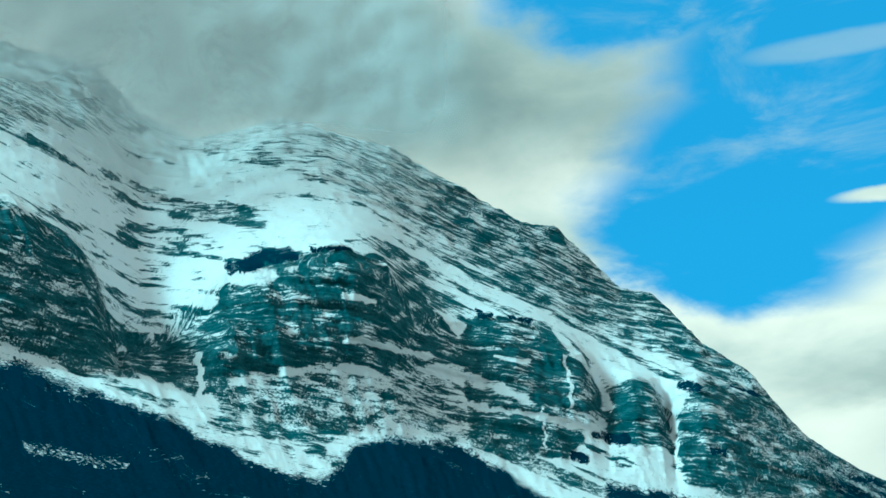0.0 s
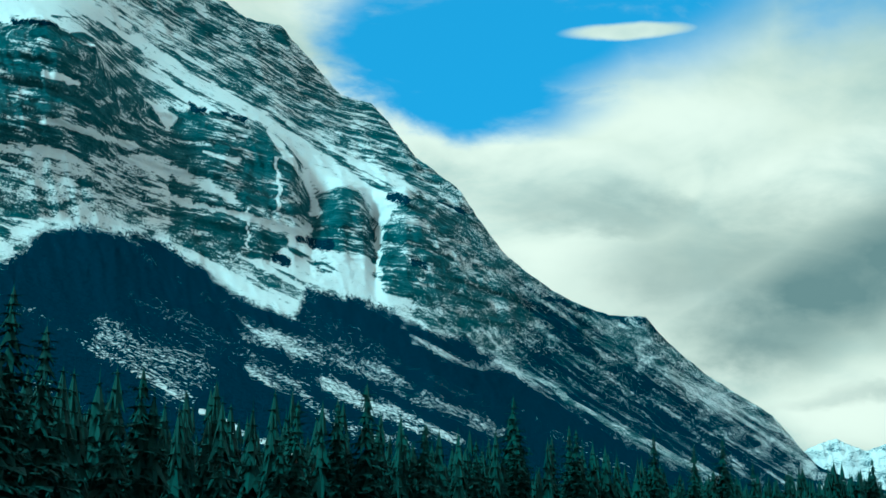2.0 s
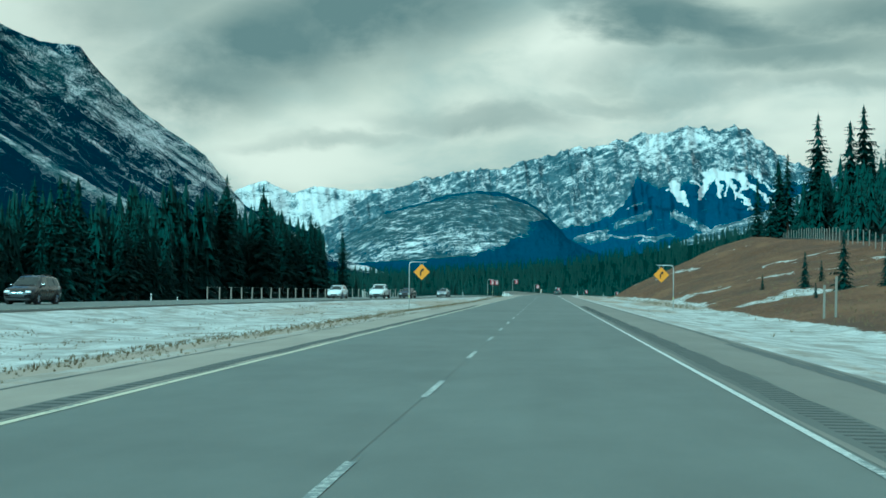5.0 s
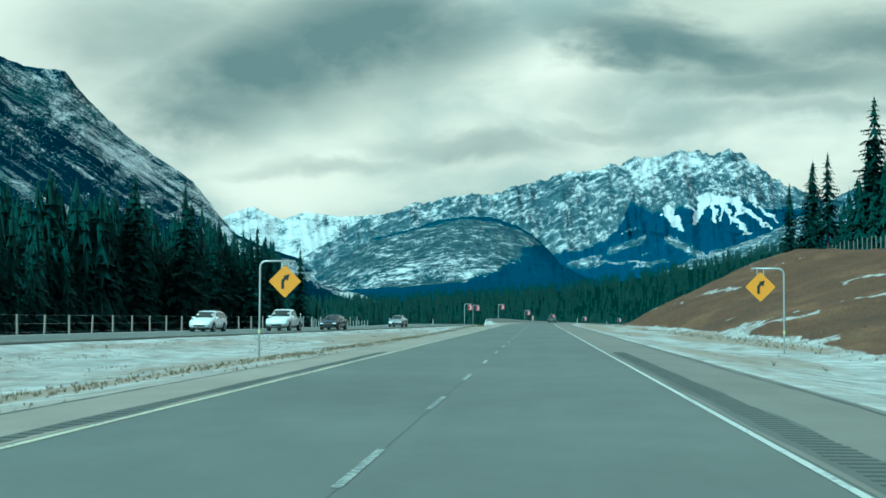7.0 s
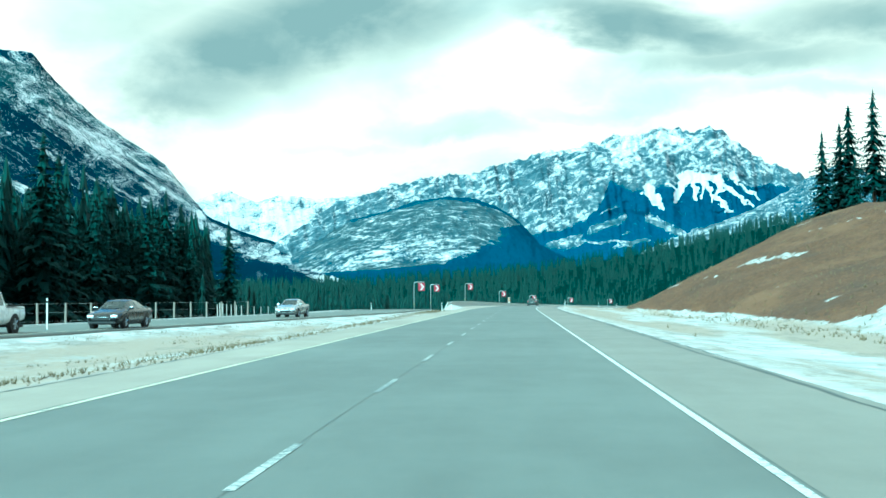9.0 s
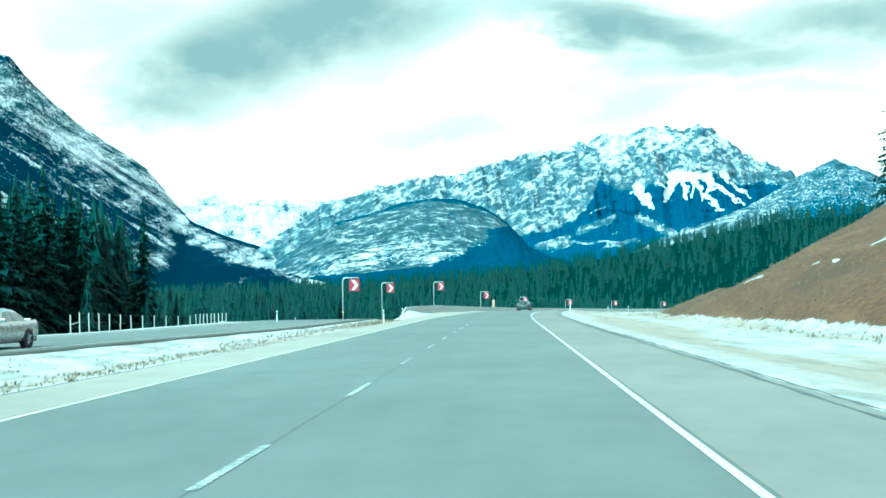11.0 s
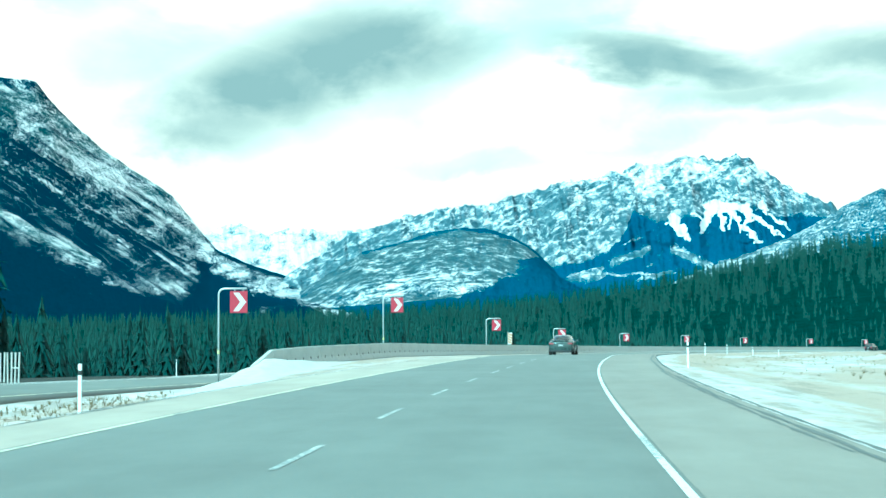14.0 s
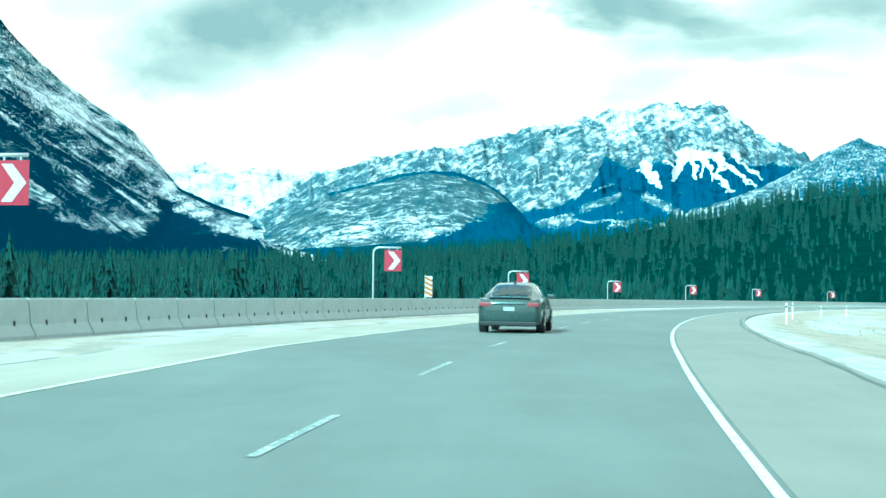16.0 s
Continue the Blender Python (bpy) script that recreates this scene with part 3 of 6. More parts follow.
for name, l, r, mat in (("shoulder", -5.9, -4.06, SALTED), ("shoulder", 4.32, 6.9, SALTED_DARK)):
    strip = ribbon(name, STATIONS, lambda s: l, lambda s: r + (0.33 if r < 0 else 0.0) * float(smooth(np.array(s), 285, 325)), 0.003, mat)
    strip.parent = road
for a, b, l, r in ((-60, 114, 4.40, 5.06), (-60, 112, -4.48, -4.12)):
    strip = ribbon("worn_strip", np.arange(a, b, 2.0), lambda s: l + 0.03 * math.sin(s * 0.7), lambda s: r + 0.05 * math.sin(s * 0.9) + 0.04 * math.sin(s * 2.3), 0.004, OILY)
    strip.parent = road
edge_seal = ribbon("edge_crack", np.arange(-40, 420, 1.2), lambda s: 6.64 + 0.03 * math.sin(s * 0.31) + 0.025 * math.sin(s * 1.7), lambda s: 6.73 + 0.05 * math.sin(s * 0.31 + 0.3) + 0.03 * math.sin(s * 1.3), 0.008, CRACK)
edge_seal.parent = road
for a, b, l, r in ((-70, 40, -5.80, -5.72), (40, 300, -5.86, -5.80), (290, 350, -6.02, -5.93), (14, 36, 6.35, 6.62), (226, 262, 6.48, 6.60), (284, 318, 6.50, 6.58), (262, 345, 6.92, 7.02), (150, 232, 6.90, 6.97)):
    seal = ribbon("edge_crack", np.arange(a, b, 0.7), lambda s: l + 0.02 * math.sin(s * 1.9) + 0.02 * math.sin(s * 4.3) + (r - l) * 0.5 * (1 - min(1, (s - a) / 4)), lambda s: r + 0.02 * math.sin(s * 2.3 + 1) - (r - l) * 0.5 * max(0, 1 - (b - s) / 4), 0.007, CRACK)
    seal.parent = road


def lane_shift(s):
    return 0.42 * float(smooth(np.array(s), 285, 325))


def build_dashes():
    knots = [-19.5, -10.6, -1.0, 10.6, 20.1, 29.7, 92.8, 133.8, 143.9, 222.5, 231.4, 276.6, 318.6, 340.0]
    counts = [0, 1, 2, 3, 4, 5, 12, 16, 17, 25, 26, 31, 36, 39]
    ends = [float(np.interp(k, counts, knots)) for k in range(40)]
    ends = [-19.5 - 9.1 * k for k in range(12, 0, -1)] + ends + [340 + 8.6 * k for k in range(1, 24)]
    for e in ends:
        dash = ribbon("lane_dash", [e - 3.1, e - 1.5, e], lambda s: lane_shift(s) - 0.048, lambda s: lane_shift(s) + 0.048, 0.006, DASH_LINE)
        dash.parent = road
    # the sealed joint between the lanes
    seam = ribbon("joint_seal", np.arange(-300, 280, 6.0), lambda s: lane_shift(s) - 0.007 + 0.02 * math.sin(s * 0.9), lambda s: lane_shift(s) + 0.007 + 0.02 * math.sin(s * 0.9), 0.003, SEAM)
    seam.parent = road


build_dashes()


# ---------------------------------------------------------------- mountains
EYE_X, EYE_Y = 2.0, 50.0


def mountain(name, label, knots, counts, mat, azimuths, columns, crag, seed, snow_line, wood_line, bowl=0.12, calm=None, gullies=2.6, steps=0.9, lumps=1.5, bedding=None, fold=None, bulge=None):
    """Land seen from the road: curves of (azimuth, distance, height), lowest first, joined by slopes and broken up by crags."""
    az = np.linspace(azimuths[0], azimuths[1], columns)
    curves = []
    for k in knots:
        a = np.array(k)
        far, high = np.interp(az, a[:, 0], a[:, 1]), np.interp(az, a[:, 0], a[:, 2])
        # round off the distance, keeping each point's angle above the horizon
        half = max(2, int(round((5.0 if name == "mountain_left" else 1.1) / (az[1] - az[0]))))
        kernel = np.hanning(2 * half + 3)[1:-1]
        soft = np.convolve(np.pad(far, half, mode="edge"), kernel / kernel.sum(), mode="valid")
        curves.append((soft, high * soft / far))
    R, Z, level = [], [], []
    for k, count in enumerate(counts):
        (r0, z0), (r1, z1) = curves[k], curves[k + 1]
        for t in np.linspace(0, 1, count, endpoint=False):
            sag = bowl * (z1 - z0) * math.sin(math.pi * t) if k == len(counts) - 1 else 0.0
            R.append(r0 + (r1 - r0) * t)
            Z.append(z0 + (z1 - z0) * t - sag)
            level.append(np.full(columns, k + t))
    R.append(curves[-1][0])
    Z.append(curves[-1][1])
    level.append(np.full(columns, float(len(counts))))
    # the far side, falling away
    for t in (0.1, 0.3, 0.6, 1.0):
        R.append(curves[-1][0] + 500 * t)
        Z.append(curves[-1][1] * (1 - 0.9 * t))
        level.append(np.full(columns, len(counts) + t))
    R, Z, level = np.array(R), np.array(Z), np.array(level)
    if name == "mountain_left":
        # the snowfield runs evenly across the knots of the curves
        wide = np.hanning(2 * 36 + 3)[1:-1]
        wide = wide / wide.sum()
        kept = smooth(level, 2.02, 2.30) * (1 - smooth(level, 2.70, 2.98))
        R, Z = [P + kept * (np.stack([np.convolve(np.pad(row, 36, mode="edge"), wide, mode="valid") for row in P]) - P) for P in (R, Z)]
    A = np.radians(az)[None, :] + 0 * R
    arc = np.degrees(A)
    # crags: the face moves in and out along gullies and ledges
    share = smooth(level, 0.2, 1.2)
    top = len(counts)
    size = crag * share
    if calm:
        size = size * calm(arc, level)
    if bulge:
        R = R - bulge(arc, np.degrees(np.arctan2(Z, R)))
    wide = 0.55 if name == "mountain_left" else 1.5
    gully = ridged(arc * wide + 0.0025 * Z, Z / 900 + 3.1, 5, seed) - 0.55
    ledges = fbm(arc * 0.22, Z / 26.0 + arc * 0.25, 4, seed + 5) - 0.5
    blocks = fbm(arc * 2.4, Z / 40.0, 5, seed + 9, 0.6) - 0.5
    R = R - size * (gullies * gully + steps * ledges + lumps * blocks) * np.where(level > top, 0.3, 1.0)
    Z = Z + size * (0.30 if name == "mountain_left" else 0.55) * (fbm(arc * 3.2, level * 9.0, 5, seed + 13, 0.6) - 0.5)
    X = EYE_X + R * np.sin(A)
    Y = EYE_Y + R * np.cos(A)
    # steepness decides where snow can lie
    P = np.stack([X, Y, Z], -1)
    nrm = np.cross(np.gradient(P, axis=1), np.gradient(P, axis=0))
    flat = np.abs(nrm[..., 2]) / (np.linalg.norm(nrm, axis=-1) + 1e-9)
    lift = np.degrees(np.arctan2(Z, R))
    snow, woods = snow_line(arc, level, lift, flat), wood_line(arc, level, lift, flat)
    me = grid_mesh(name, X, Y, Z, {"snow": snow, "forest": woods, "bedded": bedding(arc, level) if bedding else 0.3 + 0 * arc, "bed": Z - fold(arc, level) if fold else Z})
    me.materials.append(mat)
    return tagged(new(name, me), label, "mountain", kind="structure")


def gauss(a, c, w):
    return np.exp(-((a - c) / w) ** 2)


# the great mountain on the left: foot, upper edge of the woods, top of the cliffs, skyline
LEFT_FOOT = [(-75, 900, -4), (-40, 1000, -4), (-20, 1300, -6), (-7, 1800, -6)]
LEFT_WOODS = [(-75, 2400, 720), (-65, 2450, 720), (-59, 2550, 740), (-52, 2500, 640), (-46, 2657, 651), (-40, 2745, 587), (-31, 2865, 520), (-24, 3150, 400), (-20, 3300, 300), (-13.5, 3500, 120), (-10, 3300, 70), (-7, 3000, 30)]
LEFT_CLIFF = [(-75, 2800, 1300), (-64.9, 2709, 1157), (-60.8, 2697, 1010), (-59.4, 2830, 854), (-57.2, 2980, 946), (-54.6, 2960, 1114), (-49.3, 2925, 1205), (-46.6, 2928, 1150), (-46.1, 2945, 1110), (-45.3, 3050, 1050), (-42, 3390, 1165), (-40.4, 3420, 1182), (-37.1, 3300, 1030), (-36.3, 3380, 930), (-35.7, 3370, 955), (-34.8, 3333, 978), (-33.8, 3345, 945), (-33.3, 3400, 870), (-32.8, 3350, 935), (-31.8, 3327, 965), (-29, 3480, 890), (-20, 3800, 560), (-13.5, 3900, 200), (-7, 3400, 60)]
LEFT_SKY = [(-75, 4250, 2500), (-64.9, 4211, 2371), (-60.5, 4148, 2307), (-59.2, 4144, 2207), (-58.1, 4141, 2128), (-55.6, 4133, 2068), (-53.1, 4097, 2093), (-51.2, 4071, 2128), (-45.8, 4058, 2027), (-40.8, 4046, 1807), (-39.4, 4043, 1735), (-37.7, 4039, 1712), (-36.4, 4087, 1632), (-34.7, 4133, 1507), (-33.3, 4031, 1451), (-31.2, 3827, 1205), (-29.1, 3723, 1066), (-28, 3640, 931), (-26.7, 3750, 850), (-24.3, 3985, 785), (-22.2, 4034, 733), (-20.5, 4082, 732), (-19.6, 4132, 661), (-17.9, 4180, 554), (-15.1, 4279, 431), (-14.1, 4328, 340), (-13.3, 4370, 270), (-11.8, 4300, 216), (-7.7, 4072, 110), (-7, 4050, 90)]


def drift(arc, lift, amount, size, seed):
    """Places moved about a little, so that borders run unevenly."""
    return (arc + amount * (fbm(arc / size, lift / size, 5, seed, 0.6) - 0.5) * 2, lift + amount * (fbm(arc / size + 31, lift / size, 5, seed + 3, 0.6) - 0.5) * 2)


def within(a, l, outline, soft=0.15):
    """One inside an outline of (azimuth, elevation), zero outside, and the depth inside it in degrees."""
    near, odd = np.full(a.shape, 1e9), np.zeros(a.shape, bool)
    for (a0, l0), (a1, l1) in zip(outline, outline[1:] + outline[:1]):
        t = np.clip(((a - a0) * (a1 - a0) + (l - l0) * (l1 - l0)) / ((a1 - a0) ** 2 + (l1 - l0) ** 2), 0, 1)
        near = np.minimum(near, np.hypot(a - a0 - t * (a1 - a0), l - l0 - t * (l1 - l0)))
        if l0 != l1:
            odd ^= ((l0 > l) != (l1 > l)) & (a < a0 + (l - l0) * (a1 - a0) / (l1 - l0))
    depth = np.where(odd, near, -near)
    return smooth(depth, -soft, soft), depth


def stroke(a, l, line, half, soft=0.5):
    """One along a line of (azimuth, elevation)."""
    near = np.full(a.shape, 1e9)
    for (a0, l0), (a1, l1) in zip(line, line[1:]):
        t = np.clip(((a - a0) * (a1 - a0) + (l - l0) * (l1 - l0)) / ((a1 - a0) ** 2 + (l1 - l0) ** 2), 0, 1)
        near = np.minimum(near, np.hypot(a - a0 - t * (a1 - a0), l - l0 - t * (l1 - l0)))
    return 1 - smooth(near, half * (1 - soft), half * (1 + soft))


# cliffs of the great mountain, as outlines of azimuth and elevation
WEST_BUTTRESS = [(-76, 23.5), (-65.4, 22.9), (-63.9, 22.8), (-61.9, 22.1), (-61.0, 21.2), (-60.4, 20.0), (-59.8, 18.8), (-58.8, 18.0), (-58.7, 16.0), (-61.7, 16.6), (-64.9, 17.0), (-76, 17.6)]
MAIN_BUTTRESS = [(-54.6, 20.0), (-54.0, 21.0), (-52.6, 21.7), (-51.2, 22.1), (-49.4, 22.3), (-47.8, 22.1), (-46.5, 21.4), (-46.0, 20.3), (-45.1, 20.4), (-44.3, 19.9), (-43.5, 18.9), (-42.5, 17.9), (-42.6, 16.9), (-48.1, 16.7), (-52.4, 16.5), (-55.6, 16.2), (-55.9, 17.9)]
LINK_CLIFF = [(-58.9, 17.9), (-56.0, 17.8), (-54.4, 17.6), (-54.6, 16.0), (-56.2, 15.4), (-58.8, 16.2)]
EAST_BUTTRESS = [(-42.9, 18.1), (-42.4, 19.0), (-41.8, 19.3), (-39.3, 18.95), (-37.7, 18.2), (-36.6, 17.1), (-36.1, 15.5), (-36.5, 14.3), (-38.4, 12.7), (-41.0, 12.9), (-43.0, 13.3), (-42.8, 15.9)]
LITTLE_BUTTRESS = [(-36.0, 15.0), (-35.6, 15.8), (-35.0, 16.2), (-34.1, 16.2), (-33.4, 15.4), (-33.2, 14.2), (-33.2, 12.8), (-36.1, 13.4)]
RIDGE_BUTTRESS = [(-32.9, 13.6), (-32.6, 15.0), (-31.9, 15.7), (-31.1, 15.9), (-29.2, 15.2), (-27.6, 13.6), (-26.0, 11.4), (-26.4, 9.9), (-30.0, 10.9), (-33.1, 11.4)]
LOWER_TIER = [(-55.4, 15.7), (-52.4, 16.5), (-48.1, 17.0), (-43.5, 16.3), (-42.9, 15.2), (-43.0, 13.4), (-45.6, 13.7), (-48.3, 13.9), (-54.9, 14.4)]
# the foot of the rocky ridge above the snowfield, and the upper edge of the woods
RIDGE_FOOT = [(-76, 25.6), (-62, 26.0), (-57, 26.2), (-53, 25.6), (-49.7, 24.9), (-45.7, 23.6), (-43.5, 21.9), (-40.3, 20.2), (-37.6, 18.8), (-35.0, 17.6), (-31.6, 16.3), (-29, 14.2)]
WOODS_EDGE = [(-76, 16.4), (-65.2, 15.9), (-64.2, 16.3), (-62, 15.5), (-58.1, 14.5), (-54.7, 12.9), (-51.3, 11.8), (-50.4, 12.0), (-48.6, 13.4), (-46.6, 13.85), (-44.1, 13.4), (-41.8, 12.4), (-40.5, 11.3), (-38.6, 10.4), (-37.4, 10.0), (-36.6, 11.5), (-33.0, 10.5), (-29.3, 9.3), (-26.2, 7.4), (-22.7, 5.1), (-19.7, 3.4), (-16.5, 2.1), (-13.5, 1.3), (-7, 1.0)]
BARE_CHUTES = [([(-42.9, 6.1), (-41.0, 5.2), (-38.0, 3.75), (-33.6, 2.1)], 0.17), ([(-26.1, 7.8), (-23.1, 5.8), (-19.4, 3.9), (-17.4, 2.9)], 0.11)]
OPEN_WOODS = [([(-46.5, 9.3), (-44.5, 8.4), (-42.6, 8.0)], 0.95), ([(-45.2, 7.6), (-43.6, 6.9)], 0.6), ([(-39.9, 9.6), (-36.8, 9.0), (-33.5, 7.6), (-28.3, 5.3)], 0.42), ([(-39.9, 8.05), (-35.5, 5.4), (-32.9, 4.55)], 0.36), ([(-36.5, 7.3), (-33.0, 5.9), (-30.5, 4.9)], 0.40), ([(-31.8, 9.5), (-29.5, 8.4), (-27.2, 8.0), (-25.1, 7.1)], 0.20), ([(-64.8, 13.0), (-60.5, 12.4)], 0.28)]
TREE_BANDS = [([(-24.6, 9.7), (-21.8, 7.8), (-19.2, 6.2), (-15.4, 4.3), (-13.4, 2.9)], 0.42), ([(-23.6, 8.1), (-20.6, 6.1), (-17.4, 4.6)], 0.22), ([(-25.3, 11.25), (-22.8, 10.35), (-20.4, 10.1), (-19.4, 9.0)], 0.16), ([(-22.2, 6.3), (-18.4, 4.3), (-14.5, 2.4)], 0.34)]
TREE_CLUMPS = [([(-54.2, 21.0), (-52.6, 21.6), (-51.4, 22.0)], 0.30), ([(-50.4, 22.25), (-48.4, 22.2)], 0.12), ([(-42.0, 19.3), (-41.5, 19.2)], 0.14), ([(-40.6, 19.05), (-39.3, 18.9)], 0.11), ([(-32.5, 15.7), (-31.9, 15.6)], 0.22), ([(-37.9, 12.8), (-37.4, 12.7)], 0.26), ([(-36.8, 13.75), (-35.4, 13.55)], 0.24), ([(-31.5, 12.8), (-30.8, 12.6)], 0.14), ([(-30.2, 15.5), (-28.9, 15.0)], 0.09)]


def along(arc, line):
    k = np.array(line)
    return np.interp(arc, k[:, 0], k[:, 1])


def left_bulge(arc, lift):
    """The buttresses stand proud of the face, with rounded brows."""
    a, l = drift(arc, lift, 0.18, 1.1, 101)
    out = 0 * arc
    for outline, depth in ((WEST_BUTTRESS, 45), (MAIN_BUTTRESS, 50), (EAST_BUTTRESS, 40), (LITTLE_BUTTRESS, 28), (RIDGE_BUTTRESS, 22)):
        out = out + depth * smooth(within(a, l, outline)[1], -0.3, 1.7)
    return out


def left_calm(arc, level):
    bowl_ = smooth(level, 2.02, 2.10) * (1 - smooth(level, 2.5, 2.75)) * (1 - smooth(arc, -38, -32))
    return 0.75 - 0.5 * bowl_ - 0.35 * gauss(level, 1.1, 0.2) + 0.1 * gauss(level, 1.7, 0.25) - 0.25 * smooth(arc, -30, -22)


def left_fold(arc, level):
    """How the beds of the upper face dip: down to the right on both flanks, level between."""
    upper = np.interp(arc, [-76, -58, -49, -37, -24], [900, 270, 240, -110, -330])
    lower = -4.0 * (arc + 45)
    return lower + (upper - lower) * smooth(level, 1.85, 2.15)


def left_snow(arc, level, lift, flat):
    a, l = drift(*drift(arc, lift, 0.28, 1.3, 103), 0.12, 0.3, 105)
    fine = fbm(arc * 1.3, lift * 2.6, 6, 104, 0.65) - 0.5
    bed = lift + 0.03 * (arc + 55) - 0.35 * np.maximum(-58 - arc, 0) * 0.9 + 0.45 * np.maximum(arc + 47, 0)
    rim = along(a, RIDGE_FOOT)
    snow = 0.86 + 0.9 * fine
    # thin lines of rock show through the snowfield
    snow = snow - 0.42 * smooth(fbm(arc * 0.24, bed * 2.2, 5, 93, 0.6), 0.50, 0.60)
    ridge = smooth(l - rim, -0.15, 0.55)
    snow = snow + ridge * (np.interp(arc, [-76, -60, -54, -48, -44, -30], [0.55, 0.56, 0.68, 0.56, 0.48, 0.44]) - snow) + 0.5 * ridge * fine
    shoulder = smooth(a, -32.6, -30.5) * smooth(l - along(arc, WOODS_EDGE), -0.6, 0.3)
    snow = snow + shoulder * (0.43 + 0.10 * smooth(arc, -24, -17) + 0.6 * fine - snow)
    for outline, value in ((LOWER_TIER, 0.50), (WEST_BUTTRESS, 0.33), (LINK_CLIFF, 0.36), (MAIN_BUTTRESS, 0.33), (EAST_BUTTRESS, 0.35), (LITTLE_BUTTRESS, 0.34), (RIDGE_BUTTRESS, 0.38)):
        snow = snow + within(a, l, outline, 0.15)[0] * (value + 0.8 * fine - snow)
    # snow lying on the shelves of the cliffs
    for line, half in (([(-54.4, 20.6), (-52.4, 20.9)], 0.3), ([(-44.6, 16.7), (-42.6, 16.5), (-40.2, 15.6)], 0.22), ([(-42.6, 15.3), (-39.0, 14.5), (-36.9, 14.0)], 0.13), ([(-41.4, 17.4), (-39.6, 17.1)], 0.09), ([(-49.0, 20.1), (-47.4, 19.8)], 0.12), ([(-48.8, 18.1), (-46.6, 17.9), (-44.6, 17.3)], 0.13), ([(-52.0, 16.6), (-49.0, 17.0), (-47.4, 16.6)], 0.16), ([(-38.2, 18.3), (-36.4, 16.4), (-35.9, 14.8)], 0.14), ([(-34.9, 16.9), (-33.3, 15.9), (-32.8, 14.9)], 0.16)):
        snow = snow + 0.5 * stroke(a, l, line, half, 0.7)
    # snow on the apron below the cliffs and under the woods
    apron = smooth(along(arc, WOODS_EDGE) + np.interp(arc, [-56, -52, -44, -41, -36, -32], [0.55, 1.5, 0.2, 0.6, 0.15, 0.1]) - l, -0.25, 0.35)
    snow = snow + apron * (0.78 + 1.1 * fine - snow) * (1 - smooth(arc, -31, -27)) + 0.25 * apron * smooth(arc, -31, -27)
    # waterfall ice in the clefts
    for line, half in (([(-55.85, 17.2), (-55.75, 16.3), (-55.85, 15.3)], 0.10), ([(-32.95, 15.0), (-33.1, 14.0), (-33.1, 12.7)], 0.06), ([(-38.0, 17.3), (-37.8, 16.0), (-37.9, 15.0)], 0.05), ([(-39.3, 15.0), (-39.3, 13.3)], 0.035)):
        snow = snow + 0.9 * stroke(arc + 0.06 * np.sin(lift * 9), lift, line, half)
    return snow + 0.12 * smooth(arc, -14.4, -13.2)


def left_woods(arc, level, lift, flat):
    a, l = drift(*drift(arc, lift, 0.35, 1.2, 111), 0.10, 0.25, 115)
    fine = fbm(arc * 1.8, lift * 2.4, 5, 112, 0.6) - 0.5
    edge = along(arc, WOODS_EDGE)
    # trees thin out upwards
    woods = 1.20 - 1.35 * smooth(l - edge, -0.45, 0.75) + 0.45 * fine
    strips = fbm((lift + 0.55 * (arc + 20)) / 0.8, arc * 0.12 + 9, 5, 77, 0.6)
    woods = woods - 0.28 * smooth(strips, 0.53, 0.64) * (1 - smooth(l - edge, -0.2, 0.3)) * smooth(lift, 2.0, 3.5)
    opened = 0 * arc
    for line, half in OPEN_WOODS:
        opened = np.maximum(opened, stroke(a, l, line, half, 0.8))
    woods = woods - 0.54 * opened * (0.95 + 1.0 * fine)
    streaks = fbm((lift + 0.64 * (arc + 20)) / 0.20, arc * 0.9 + lift * 0.5, 6, 118, 0.68) - 0.5
    for line, half in TREE_BANDS:
        woods = np.maximum(woods, -0.25 + 1.0 * stroke(a, l, line, half * 1.3, 0.95) + 0.7 * fine + 1.0 * streaks)
    # the shoulder is sprinkled with trees
    sparse = np.interp(along(arc, [(q[0], q[2] / q[1] * 57.3) for q in LEFT_SKY]) - lift, [0, 1.0, 2.2, 4.0], [0.32, 0.42, 0.60, 0.74])
    woods = np.maximum(woods, (sparse + 1.7 * streaks + 0.5 * fine) * smooth(arc, -29, -25) * (1 - smooth(level, 2.92, 2.99)))
    for line, half in BARE_CHUTES:
        woods = woods - 1.5 * stroke(arc + 0.10 * np.sin(lift * 5), lift + 0.12 * fine, line, half, 0.35)
    # the low spur at the valley's end is half open
    brow = np.degrees(np.arctan(along(arc, [(q[0], q[2] / q[1]) for q in LEFT_SKY]))) - lift
    spur = smooth(arc, -14.4, -13.4)
    woods = woods * (1 - spur) + spur * (0.46 + 1.4 * (fbm(arc * 1.8, lift * 3.5, 5, 83, 0.6) - 0.5) + 0.75 * smooth(brow, 0.75, 1.25) + 0.5 * (1 - smooth(brow, 0.05, 0.2)))
    for line, half in TREE_CLUMPS:
        woods = np.maximum(woods, -0.3 + 1.15 * stroke(a, l, line, half, 0.5) + 0.6 * fine)
    return woods


mountain("mountain_left", "steep limestone mountain with snowfields, dark cliffs and wooded foot", [LEFT_FOOT, LEFT_WOODS, LEFT_CLIFF, LEFT_SKY], (80, 150, 130), LEFT_HAZED_ROCK, (-75, -7), 820, 50.0, 11, left_snow, left_woods, calm=left_calm, gullies=1.2, steps=1.0, lumps=0.4, fold=left_fold, bulge=left_bulge,
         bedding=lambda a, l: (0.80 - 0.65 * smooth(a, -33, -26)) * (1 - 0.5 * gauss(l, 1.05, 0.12)))

